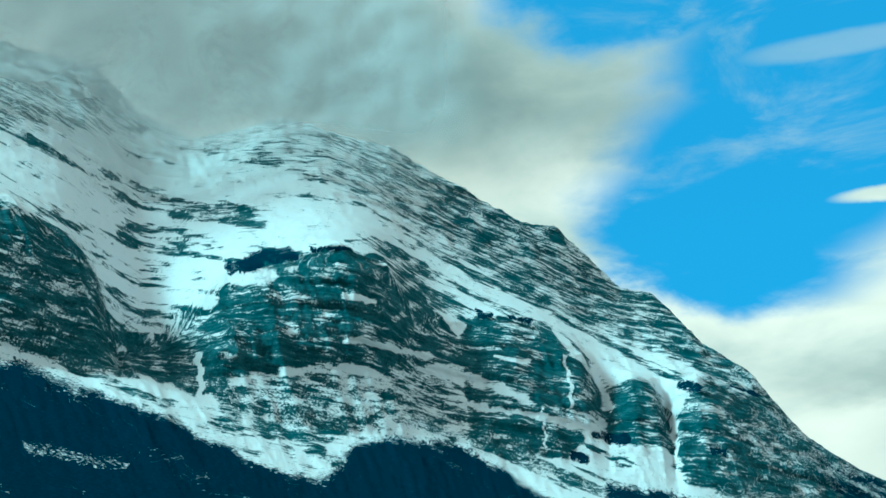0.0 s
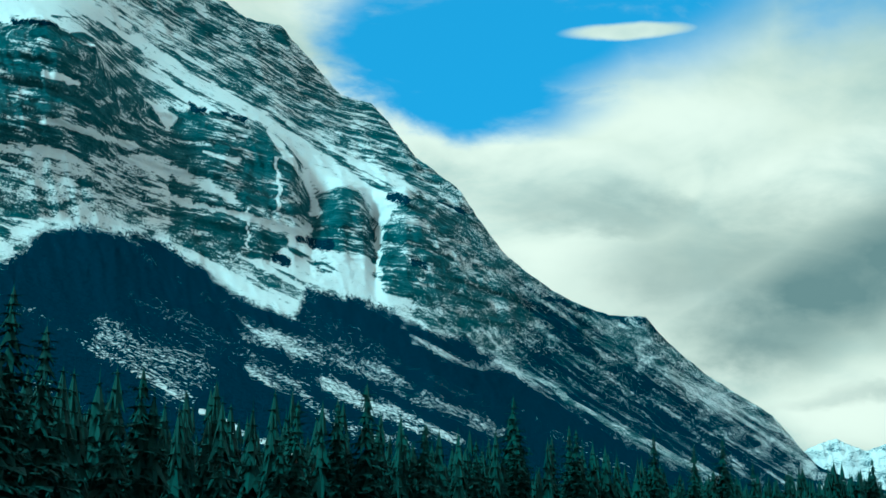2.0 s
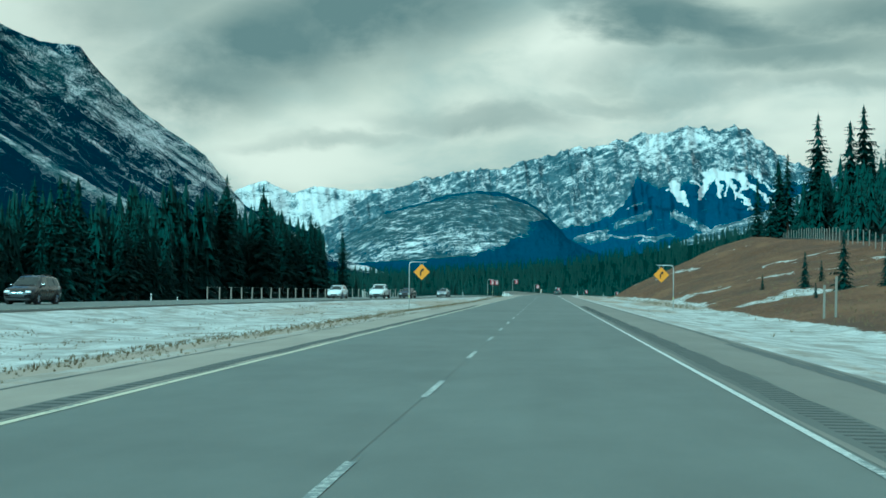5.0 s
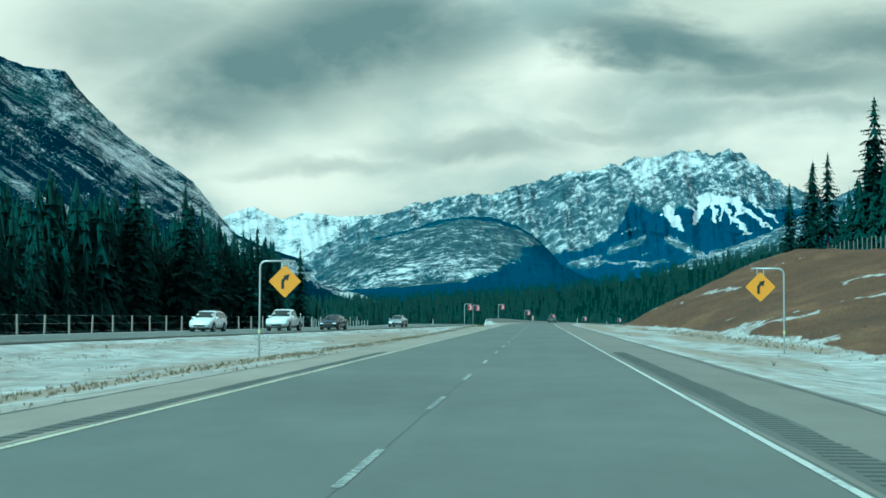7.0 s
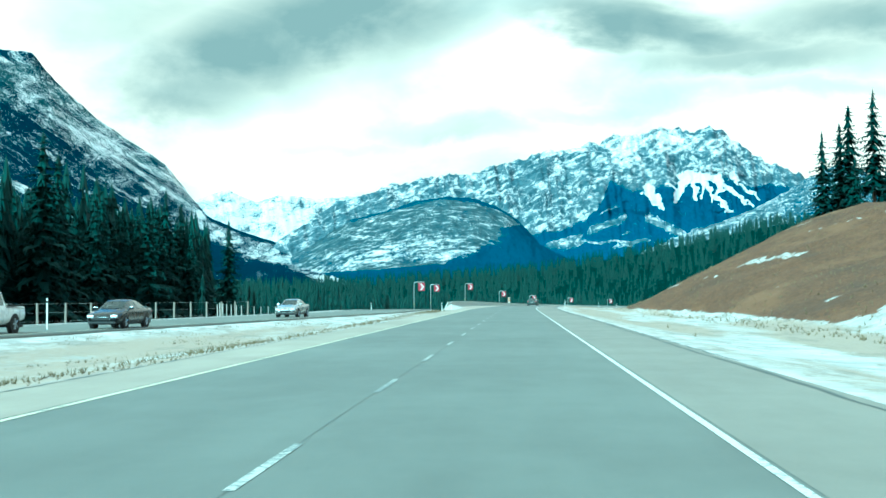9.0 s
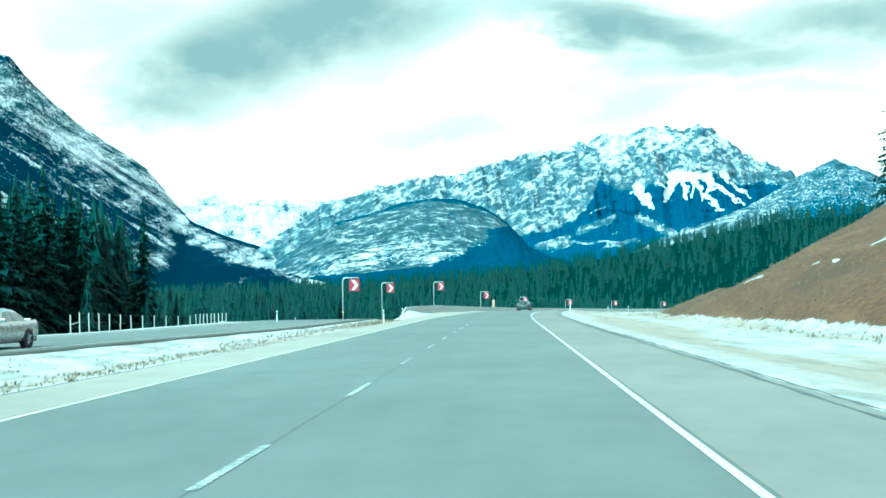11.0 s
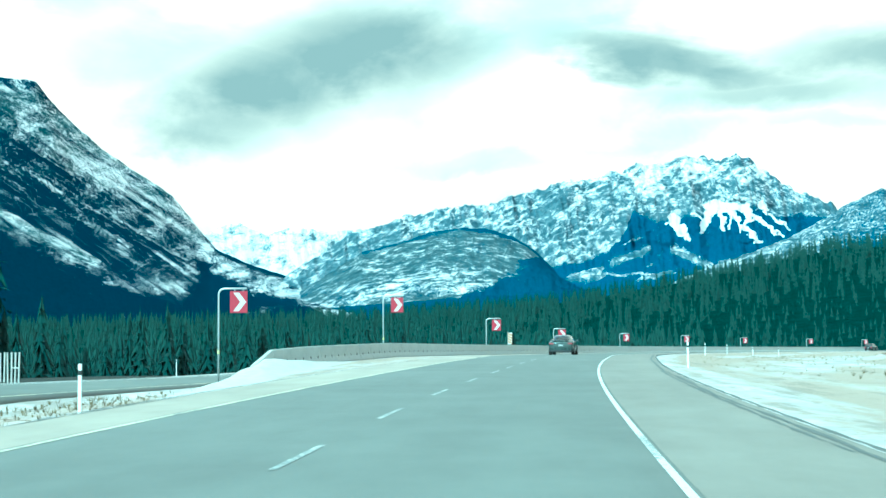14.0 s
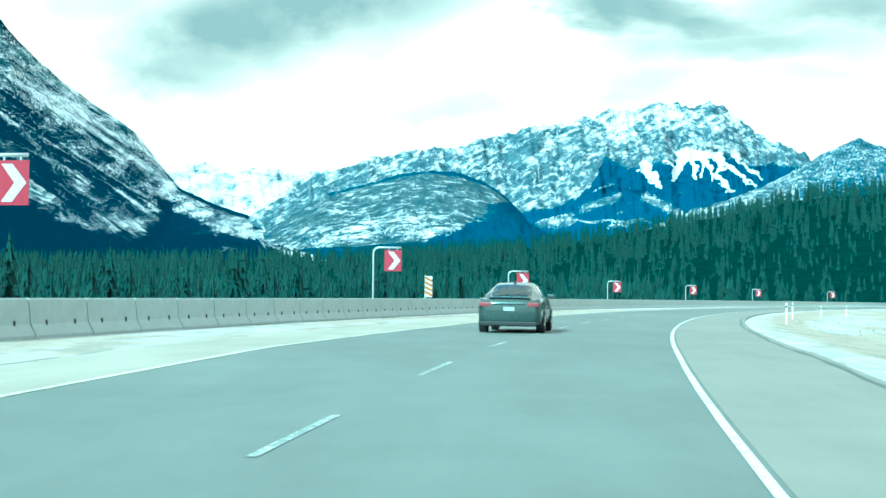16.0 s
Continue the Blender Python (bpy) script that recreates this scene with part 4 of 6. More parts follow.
MASSIF_SKY = [(-12, 3950, 90), (-10.66, 3960, 150), (-9.69, 3970, 203), (-8.72, 4000, 248), (-7.75, 4000, 292), (-6.53, 4000, 318), (-5.55, 4000, 344), (-4.81, 4000, 344), (-3.83, 4000, 364), (-2.85, 4000, 378), (-1.87, 4000, 369), (-1.14, 4000, 395), (-0.4, 4000, 402), (0.82, 4000, 437), (2.04, 4000, 444), (3.5, 4000, 463), (4.47, 4000, 484), (5.19, 4000, 495), (6.39, 4000, 503), (7.34, 4000, 487), (8.17, 4000, 503), (8.64, 4000, 493), (9.45, 4000, 445), (10.36, 4000, 396), (11.51, 4000, 360), (12.4, 4000, 330), (14, 4000, 290), (17, 4000, 220), (22, 4000, 200)]
MASSIF_FOOT = [(-12, 3300, 20), (22, 3300, 20)]
MASSIF_MID = [(-12, 3600, 60), (-8, 3650, 150), (-3, 3650, 200), (3, 3620, 250), (8, 3600, 230), (13, 3650, 170), (22, 3700, 100)]


# snow chutes below the summit: top (azimuth, elevation), bottom, half-width
CHUTES = [((5.50, 4.62), (6.10, 3.85), 0.17), ((7.15, 5.10), (6.70, 4.0), 0.13), ((7.45, 4.90), (7.50, 4.15), 0.12), ((7.50, 5.20), (8.95, 3.60), 0.09), ((8.30, 5.05), (9.80, 3.80), 0.08), ((9.00, 5.20), (10.20, 4.05), 0.06), ((6.95, 5.15), (8.50, 5.05), 0.12), ((7.0, 4.5), (6.3, 4.75), 0.05), ((8.6, 4.6), (8.25, 4.0), 0.06), ((7.85, 4.75), (7.75, 4.2), 0.05)]


def massif_chutes(arc, lift):
    wa = arc + 0.45 * (fbm(arc * 4.0, lift * 5.0, 5, 61, 0.6) - 0.5)
    wl = lift + 0.45 * (fbm(arc * 4.0 + 40, lift * 5.0, 5, 63, 0.6) - 0.5)
    total = 0 * arc
    for (a0, l0), (a1, l1), half in CHUTES:
        t = np.clip(((wa - a0) * (a1 - a0) + (wl - l0) * (l1 - l0)) / ((a1 - a0) ** 2 + (l1 - l0) ** 2), 0, 1)
        d = np.hypot(wa - a0 - t * (a1 - a0), wl - l0 - t * (l1 - l0)) / (half * (1.25 - 0.6 * t))
        total = np.maximum(total, 1 - smooth(d, 0.75, 1.2))
    return total


def massif_snow(arc, level, lift, flat):
    rough = fbm(arc * 1.6, level * 5.0, 5, 64)
    veins = ridged(lift * 3.6 - arc * 1.6, arc * 1.9 + lift * 1.1, 6, 65, 0.68)
    spurs = ridged(arc * 1.0 + lift * 0.35, lift * 0.5, 5, 62, 0.55)
    return 0.33 + 0.14 * smooth(lift, 4.6, 6.8) + 0.2 * (rough - 0.5) + 0.75 * (veins - 0.60) + 0.35 * (spurs - 0.62) + 1.0 * massif_chutes(arc, lift)


def massif_woods(arc, level, lift, flat):
    limit = np.interp(arc, [-12, 0, 0.5, 2.8, 3.6, 3.95, 4.4, 5.4, 6.4, 8.7, 10.7, 12, 22], [1.5, 2.5, 2.85, 3.5, 4.3, 5.2, 4.9, 4.7, 4.85, 5.05, 4.65, 4.5, 4.5])
    limit = limit + 0.7 * (fbm(arc * 1.6, lift * 1.5, 5, 66) - 0.5)
    strip = fbm(lift * 1.3 - arc * 0.55, arc * 0.35 + lift * 0.2, 5, 68)
    open_ = 0.62 * smooth(strip, 0.56, 0.64) * smooth(lift, 1.8, 2.3) * (1 - smooth(lift, 3.6, 4.2))
    a, l = drift(arc, lift, 0.25, 0.8, 71)
    speckle = np.maximum.reduce([stroke(a, l, line, half, 0.8) for line, half in (([(3.05, 2.85), (4.5, 3.5)], 0.16), ([(5.6, 3.45), (6.85, 2.7)], 0.2), ([(1.2, 3.0), (2.2, 3.1), (3.2, 3.9)], 0.14), ([(6.3, 2.2), (6.9, 2.5)], 0.1))])
    dust = 0.5 * gauss(lift - limit, 0.75, 0.3) * smooth(fbm(arc * 1.1, lift * 2, 4, 69), 0.5, 0.6)
    return 1.0 - 1.15 * smooth(lift, limit - 0.28, limit + 0.22) + dust - 1.6 * massif_chutes(arc, lift) - open_ - 0.75 * speckle - 0.7 * gauss(lift - 0.05 * np.sin(arc * 5), 2.38, 0.07) * smooth(arc, 1.0, 1.8) * (1 - smooth(arc, 5.2, 6.4))


mountain("mountain_front", "snow-dusted grey massif with dark wooded lower slopes", [MASSIF_FOOT, MASSIF_MID, MASSIF_SKY], (80, 110), FRONT_HAZED_ROCK, (-12, 22), 640, 56.0, 23, massif_snow, massif_woods, bowl=0.0, lumps=0.6, gullies=2.0, bedding=lambda a, l: 0.42 + 0 * a, fold=lambda a, l: np.interp(a, [-12, 3, 6, 9, 22], [-260, 160, 190, 120, -300]))

WHITE_SKY = [(-16, 4380, 300), (-14.0, 4380, 309), (-13.5, 4380, 337), (-12.9, 4380, 351), (-12.5, 4380, 361), (-11.9, 4380, 339), (-11.3, 4380, 316), (-10.4, 4380, 344), (-9.7, 4380, 339), (-8.7, 4380, 330), (-7.75, 4380, 336), (-6.3, 4380, 340), (-4, 4380, 300)]
mountain("mountain_far", "distant white snow peaks at the valley's head", [[(-16, 4150, 60), (-4, 4150, 60)], WHITE_SKY], (70,), FRONT_HAZED_ROCK, (-16, -4), 220, 22.0, 37, lambda a, l, e, f: 0.66 + 0.7 * (fbm(a * 1.5, e * 3, 4, 39) - 0.5), lambda a, l, e, f: 0.6 - 1.2 * smooth(e + 0.8 * (fbm(a, e, 3, 38) - 0.5), 2.2, 2.8), bowl=0.0)

def dome_woods(arc, level, lift, flat):
    edge = np.interp(lift, [1.0, 1.25, 1.45, 2.0, 2.4, 2.75, 3.0, 3.3, 3.9], [-11, -6.3, -3.6, -1.9, -1.2, -0.75, -0.4, 0.4, 1.0])
    edge = edge + 1.5 * (fbm(arc * 1.5, lift * 3, 5, 55) - 0.5)
    woods = 0.10 + 0.18 * (1 - smooth(lift, 1.6, 2.8)) + 1.2 * (fbm(arc * 2.2, lift * 3.0, 5, 57, 0.6) - 0.5)
    woods = woods + (1.05 - woods) * smooth(arc, edge - 0.35, edge + 0.45)
    crown = 0.95 * gauss(level, 2.0, 0.11) * smooth(arc, -7.6, -7.0) * (1 + 0.3 * smooth(arc, -4, -2))
    return np.maximum(woods, crown)


DOME_SKY = [(-11, 3560, 60), (-9.67, 3560, 118), (-9.19, 3560, 134), (-8.22, 3560, 173), (-7.24, 3560, 210), (-5.78, 3560, 236), (-4.32, 3560, 262), (-3.09, 3560, 275), (-1.87, 3560, 266), (-1.14, 3560, 250), (-0.42, 3560, 229), (0.31, 3560, 187), (1.03, 3560, 148), (2.0, 3560, 124), (3.44, 3560, 107), (6, 3560, 60)]
mountain("mountain_dome", "low rounded rock dome with snow-dusted ledges and wooded foot", [[(-11, 3000, 0), (6, 3000, 0)], [(-11, 3250, 30), (-5, 3300, 95), (-1, 3300, 90), (0.5, 3300, 110), (2, 3350, 90), (6, 3300, 30)], DOME_SKY], (40, 80), DOME_HAZED_ROCK, (-11, 6), 380, 18.0, 51,
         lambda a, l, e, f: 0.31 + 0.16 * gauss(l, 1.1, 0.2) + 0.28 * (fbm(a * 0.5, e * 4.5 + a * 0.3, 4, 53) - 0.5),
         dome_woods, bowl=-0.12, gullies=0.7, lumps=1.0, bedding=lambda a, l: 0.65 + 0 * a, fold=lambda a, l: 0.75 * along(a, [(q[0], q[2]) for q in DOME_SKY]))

mountain("hill_far", "pale wooded spur on the valley's side", [[(4, 2100, 0), (20, 2100, 0)], [(4, 2520, 60), (6.3, 2520, 105), (7.4, 2520, 122), (9.8, 2520, 159), (11.9, 2520, 211), (13.3, 2520, 240), (14.1, 2520, 226), (15, 2520, 205), (20, 2520, 150)]], (60,), FRONT_HAZED_ROCK, (4, 20), 260, 14.0, 67, lambda a, l, z, f: 0.40 + 0 * a, lambda a, l, z, f: 0.85 - 0.7 * smooth(l, 0.35, 0.8) + 0.25 * smooth(a, 9.5, 12), bowl=0.0)

GREEN_SKY = [(-30, 1350, 6), (-12, 1350, 12), (-6, 1400, 16), (0.1, 1400, 26), (2.2, 1400, 32), (4.3, 1400, 42), (7.3, 1400, 55), (10.3, 1400, 71), (13.6, 1400, 76), (22, 1400, 74), (40, 1400, 66)]


def green_hill_height(arc, r):
    t = smooth(r, 560, 1400)
    a = np.array(GREEN_SKY)
    return -9 + (np.interp(arc, a[:, 0], a[:, 2]) + 9) * t


mountain("hill_green", "valley slope covered with dark green conifer forest", [[(-30, 560, -9), (40, 560, -9)], GREEN_SKY], (40,), HILL_WOODS, (-30, 40), 200, 6.0, 71, lambda a, l, z, f: 0.2 + 0 * a, lambda a, l, z, f: 3.0 + 0 * a, bowl=0.0)


# ---------------------------------------------------------------- cloud on the summit
def cloud_material():
    """Thin cloud: what it lets through follows the density of the sheet, broken up by wisps."""
    m = bpy.data.materials.new("summit_cloud")
    m.use_nodes = True
    n = Nodes(m.node_tree)
    out, mixed = n.add("ShaderNodeOutputMaterial"), n.add("ShaderNodeMixShader")
    white, clear = n.add("ShaderNodeBsdfDiffuse"), n.add("ShaderNodeBsdfTransparent")
    white.inputs[0].default_value = (0.66, 0.68, 0.69, 1)
    wisps = n.noise(world_place(n), 0.0035, 6, 0.55, 0.4)
    n.put(mixed.inputs[0], n.math("MULTIPLY", attribute(n, "veiling"), n.step(wisps, 0.15, 0.55), clamp=True))
    n.put(mixed.inputs[1], clear.outputs[0])
    n.put(mixed.inputs[2], white.outputs[0])
    n.put(out.inputs[0], mixed.outputs[0])
    return m


def summit_cloud():
    """Veils of cloud, one behind the other, that hang over the left peak and trail down to the saddle."""
    cloud = thing("cloud", Matrix(), "thin grey cloud drifting over the snowy summit", "cloud")
    mat = cloud_material()
    for k, radius in enumerate((3640, 3760, 3880)):
        A, E = np.meshgrid(np.linspace(-76, -40, 90), np.linspace(21, 36, 50))
        r = radius + 60 * (fbm(A * 0.4, E * 0.5, 4, 200 + k) - 0.5)
        density = 0.95 * smooth(E, np.interp(A, [-76, -64, -60, -56, -50, -44, -40], [25.4, 25.8, 25.6, 24.8, 26.0, 25.2, 25.5]), np.interp(A, [-76, -64, -60, -56, -50, -44, -40], [30, 30.2, 29.4, 28.2, 29.2, 29.0, 29.5]))
        density = density + 0.22 * np.exp(-((A + 61) / 6) ** 2 - ((E - 25.5) / 2.2) ** 2) + 0.20 * np.exp(-((A + 47) / 3) ** 2 - ((E - 25.2) / 1.4) ** 2)
        density = density * smooth(A, -76, -72) * (1 - smooth(A, -45, -41)) * (1 - smooth(E, 33.5, 36)) * smooth(E, 21, 22.5)
        X, Y = EYE_X + r * np.sin(np.radians(A)), EYE_Y + r * np.cos(np.radians(A))
        me = grid_mesh("veil", X, Y, r * np.tan(np.radians(E)), {"veiling": np.minimum(0.62 * density, 1.0)})
        me.materials.append(mat)
        veil = new("veil", me)
        veil.parent = cloud


summit_cloud()

# ---------------------------------------------------------------- conifers
def conifer_crown(seed, height, spread, bare, whorls, arms, twigs, inner=0.62):
    """Whorls of drooping boughs with side twigs, as verts and faces."""
    rng = random.Random(seed)
    verts, faces = [], []

    def tri(*pts):
        k = len(verts)
        verts.extend(pts)
        faces.append(tuple(range(k, k + len(pts))))

    for w in range(whorls):
        f = (w + rng.uniform(-0.25, 0.25)) / whorls
        z = bare * height + (1 - bare) * height * (0.02 + 0.97 * f)
        reach = spread * (1 - f) ** 0.68 * rng.uniform(0.68, 1.15) + 0.15
        n = 0 if not arms else max(4, int(arms * (0.55 + 0.45 * (1 - f)) + rng.uniform(-1, 1)))
        turn = rng.uniform(0, 6.28)
        for k in range(n):
            if rng.random() < 0.07:
                continue
            a = turn + 6.283 * (k + rng.uniform(-0.3, 0.3)) / n
            length = reach * rng.uniform(0.7, 1.15)
            rise, droop = rng.uniform(0.02, 0.22), rng.uniform(0.22, 0.5) * (1 - 0.75 * f)
            d, q = Vector((math.cos(a), math.sin(a), 0)), Vector((-math.sin(a), math.cos(a), 0))

            def spot(t, side=0.0, drop=0.0):
                return Vector((0, 0, z + length * (rise * t - droop * t * t) - drop)) + d * (length * t) + q * side

            wide = 0.19 * length + 0.08
            tri(spot(0.0, -0.03), spot(0.45, -wide), spot(0.5), spot(0.0, 0.03))
            tri(spot(0.0, 0.03), spot(0.5), spot(0.45, wide))
            tri(spot(0.45, -wide), spot(1.0, 0, 0.05), spot(0.5))
            tri(spot(0.5), spot(1.0, 0, 0.05), spot(0.45, wide))
            for j in range(twigs):
                t = 0.3 + 0.62 * (j + 0.5) / twigs
                for side in (-1, 1):
                    out = side * (1.15 - t) * length * rng.uniform(0.28, 0.48)
                    tri(spot(t - 0.07), spot(min(t + 0.17, 1.05), out, 0.10 * length * rng.uniform(0.4, 1.4)), spot(t + 0.06, 0, 0.02))
                tri(spot(t - 0.06, -0.02), spot(t + 0.07, 0.0, length * rng.uniform(0.10, 0.22)), spot(t + 0.08, 0.03))
    # the dense inner growth: hanging skirts with ragged hems
    skirts = max(5, whorls // 2)
    for w in range(skirts):
        f = (w + rng.uniform(0, 0.4)) / skirts
        z = bare * height + (1 - bare) * height * (0.07 + 0.93 * f)
        reach = inner * (spread * (1 - f) ** 0.70 + 0.15)
        fall = (1 - bare) * height / skirts * 1.25
        m, turn = 7, rng.uniform(0, 6.28)
        top = Vector((0, 0, min(z + fall * 0.5, height)))
        hem = []
        for k in range(2 * m):
            r = reach * (rng.uniform(0.75, 1.15) if k % 2 == 0 else rng.uniform(0.35, 0.6))
            a = turn + math.pi * (k + rng.uniform(-0.3, 0.3)) / m
            hem.append(Vector((r * math.cos(a), r * math.sin(a), z - fall * (rng.uniform(0.45, 0.85) if k % 2 == 0 else rng.uniform(0.1, 0.35)))))
        for k in range(2 * m):
            tri(top, hem[k], hem[(k + 1) % (2 * m)])
    tri(Vector((-0.05, 0, height * 0.95)), Vector((0.05, 0.02, height * 0.95)), Vector((0, 0, height * 1.02)))
    return verts, faces


def conifer(seed, height, spread, bare, whorls=22, arms=9, twigs=3, label="tall dark green spruce at the edge of the forest"):
    tree = thing("conifer", Matrix(), label, "tree", "conifers at the roadside")
    bm = bmesh.new()
    tube(bm, [(0, 0, -1.0), (0, 0, height * 0.3), (0.03, 0, height * 0.65), (0, 0, height * 0.97)], 0.016 * height, 7, 0.02)
    part("trunk", bm, BARK, tree)
    me = raw_mesh("crown", *conifer_crown(seed, height, spread, bare, whorls, arms, twigs))
    me.materials.append(NEEDLE)
    crown = new("crown", me)
    crown.parent = tree
    return tree


def scattered(name, label, places, seed, mat, variants, group=""):
    """Many trees as one object: each variant's crown set down at its places with a turn and a size of its own."""
    rng = random.Random(seed)
    V, F, base = [], [], 0
    shapes = [(np.array([tuple(v) for v in vs]), fs) for vs, fs in variants]
    for x, y, z, size in places:
        v, fs = shapes[rng.randrange(len(shapes))]
        a = rng.uniform(0, 6.283)
        c, s = math.cos(a) * size * rng.uniform(0.85, 1.15), math.sin(a) * size
        R = np.array([[c, -s, 0], [s, c, 0], [0, 0, size]])
        V.append(v @ R.T + (x, y, z))
        F.extend(tuple(i + base for i in f) for f in fs)
        base += len(v)
    V = np.concatenate(V)
    me = bpy.data.meshes.new(name)
    me.vertices.add(len(V))
    me.vertices.foreach_set("co", V.astype(np.float32).ravel())
    sizes = np.array([len(f) for f in F])
    me.loops.add(int(sizes.sum()))
    me.loops.foreach_set("vertex_index", np.fromiter((i for f in F for i in f), np.int32))
    me.polygons.add(len(F))
    me.polygons.foreach_set("loop_start", np.concatenate([[0], np.cumsum(sizes)[:-1]]).astype(np.int32))
    me.update(calc_edges=True)
    me.materials.append(mat)
    return tagged(new(name, me), label, "forest", kind="stuff")


MASTERS = [conifer(1, 21, 4.5, 0.05, 26, 10), conifer(2, 19, 4.0, 0.10, 23, 10), conifer(3, 24, 4.9, 0.06, 29, 11), conifer(4, 17, 3.7, 0.16, 20), conifer(5, 22, 3.9, 0.20, 22, 8), conifer(6, 15, 3.4, 0.03, 19, 10)]
MASTER_SPOTS = [(-66, 331), (-70, 322), (-63.4, 413), (-72, 345), (62.5, 383), (-69, 300)]
for ob, (x, y) in zip(MASTERS, MASTER_SPOTS):
    ob.matrix_world = pose(x, y, float(ground_height(x, y)) - 0.3)


def plant(kind, x, y, size=1.0, turn=0.0):
    z = float(ground_height(x, y)) - 0.3
    tree = copy_thing(MASTERS[kind], pose(x, y, z, 0, 0, turn))
    tree.scale = (size, size, size)
    return tree


rng = random.Random(5)
for k in range(72):
    y = -40 + k * 5.4 + rng.uniform(-2, 2)
    x = -65 - 4 * math.sin(y * 0.031) - rng.uniform(0, 9) + 4 * (y > 300)
    plant(rng.randrange(6), x, y, rng.uniform(0.72, 1.0) * (1.0 + 0.28 * (y > 255)), rng.uniform(0, 360))
for k in range(12):
    y = 350 + k * 3.9 + rng.uniform(-1.5, 1.5)
    plant((0, 2, 4, 1)[k % 4], -64 - rng.uniform(0, 9), y, rng.uniform(0.9, 1.12), rng.uniform(0, 360))
for x, y, kind, size in [(66, 316, 2, 1.0), (74, 318, 0, 1.05), (80, 330, 2, 1.1), (88, 322, 4, 1.1), (72, 345, 1, 1.0), (76.6, 427, 2, 1.05), (70, 392, 0, 1.0), (84, 405, 3, 1.1), (92, 372, 2, 0.95), (97, 350, 0, 1.0), (61, 352, 5, 0.8), (68, 366, 4, 0.9), (94, 440, 1, 1.1), (102, 410, 2, 1.0), (98, 455, 0, 1.1), (108, 385, 1, 1.0), (112, 440, 4, 1.1), (64, 300, 3, 0.7), (78, 300, 1, 0.8)]:
    plant(kind, x, y, 1.22 * size, rng.uniform(0, 360))
# young trees on the cut bank
for x, y, size in [(24.5, 118, 0.24), (25.2, 106, 0.34), (27, 100, 0.22), (21, 96, 0.10), (28, 128, 0.16), (26, 150, 0.14)]:
    tree = plant(5, x, y, size, rng.uniform(0, 360))
    tagged(tree, "young spruce growing on the brown grassy bank")

LOW = [conifer_crown(40 + k, 18, 3.4, 0.02, 11, 5, 0, 0.85) for k in range(4)]
FAR_TREES = [conifer_crown(60 + k, 16, 2.6, 0.0, 8, 0, 0, 1.1) for k in range(4)]
EDGE = [conifer_crown(80 + k, 18, 3.5, 0.02, 13, 7, 1, 0.80) for k in range(4)]
places, behind = [], []
for k in range(850):
    x, y = -70 - 26 * rng.random() ** 1.4, rng.uniform(-70, 470)
    if x > 2 - 0.240 * (y - 121):
        continue
    places.append((x, y, float(ground_height(x, y)) - 0.5, rng.uniform(0.75, 1.08) * (1.42 if y > 255 else 1.0)))
for k in range(700):
    x, y = rng.uniform(-140, -94), rng.uniform(-70, 470)
    if x > 2 - 0.240 * (y - 121):
        continue
    behind.append((x, y, float(ground_height(x, y)) - 0.5, rng.uniform(0.9, 1.2)))
scattered("forest_edge", "dense dark conifer forest beside the oncoming carriageway", places, 8, NEEDLE, EDGE)
scattered("forest_behind", "dark conifers deeper in the roadside forest", behind, 18, NEEDLE, FAR_TREES)
places = []
for k in range(700):
    s, u = rng.uniform(300, 640), rng.uniform(-170, -38)
    x, y = road_point(s, u)
    if (y < 430 and x < -60) or (s < 398 and u > -60):
        continue
    places.append((x, y, float(ground_height(x, y)) - 1.0, rng.uniform(0.32, 0.6)))
scattered("forest_below", "conifer forest below the barrier on the outside of the bend", places, 9, NEEDLE_FAR, LOW)
places = []
for k in range(7000):
    a, r = rng.uniform(-28, 30), 480 + 900 * rng.random() ** 1.3
    x, y = EYE_X + r * math.sin(radians(a)), EYE_Y + r * math.cos(radians(a))
    s, u = along_across(x, y)
    if -30 < u < 16 and s < 760:
        continue
    z = max(float(green_hill_height(np.array(a), np.array(r))), -9.0) - 1
    places.append((x, y, z, rng.uniform(0.48, 0.82)))
scattered("forest_valley", "conifer forest covering the valley and its slope", places, 10, NEEDLE_FAR, FAR_TREES)
places = []
for k in range(650):
    x, y = rng.uniform(60, 150), rng.uniform(250, 520)
    if x < 60 + max(0, 300 - y) * 0.3 or x < 60 + max(0, y - 420) * 0.9 or x < 6 + 0.22 * (y - 76):
        continue
    places.append((x, y, float(ground_height(x, y)) - 0.5, rng.uniform(0.6, 1.0)))
for k in range(170):
    x, y = rng.uniform(54, 100), rng.uniform(150, 320)
    if x < 52 + 0.09 * (y - 178):
        continue
    places.append((x, y, float(ground_height(x, y)) - 0.5, rng.uniform(0.5, 0.85)))
scattered("forest_hill", "dark conifers on the hill above the cut bank", places, 12, NEEDLE, LOW)

# ---------------------------------------------------------------- signs
SIGN_YELLOW = plain("yellow_sheeting", (0.64, 0.28, 0.012), 0.35, vary=0.05)
SIGN_RED = plain("red_sheeting", (0.25, 0.020, 0.045), 0.35, vary=0.06)
SIGN_WHITE = plain("white_sheeting", (0.56, 0.55, 0.53), 0.35, vary=0.04)
SIGN_BLACK = plain("black_print", (0.015, 0.015, 0.015), 0.5)
SIGN_ORANGE = plain("faded_orange_flag", (0.85, 0.48, 0.30), 0.6)


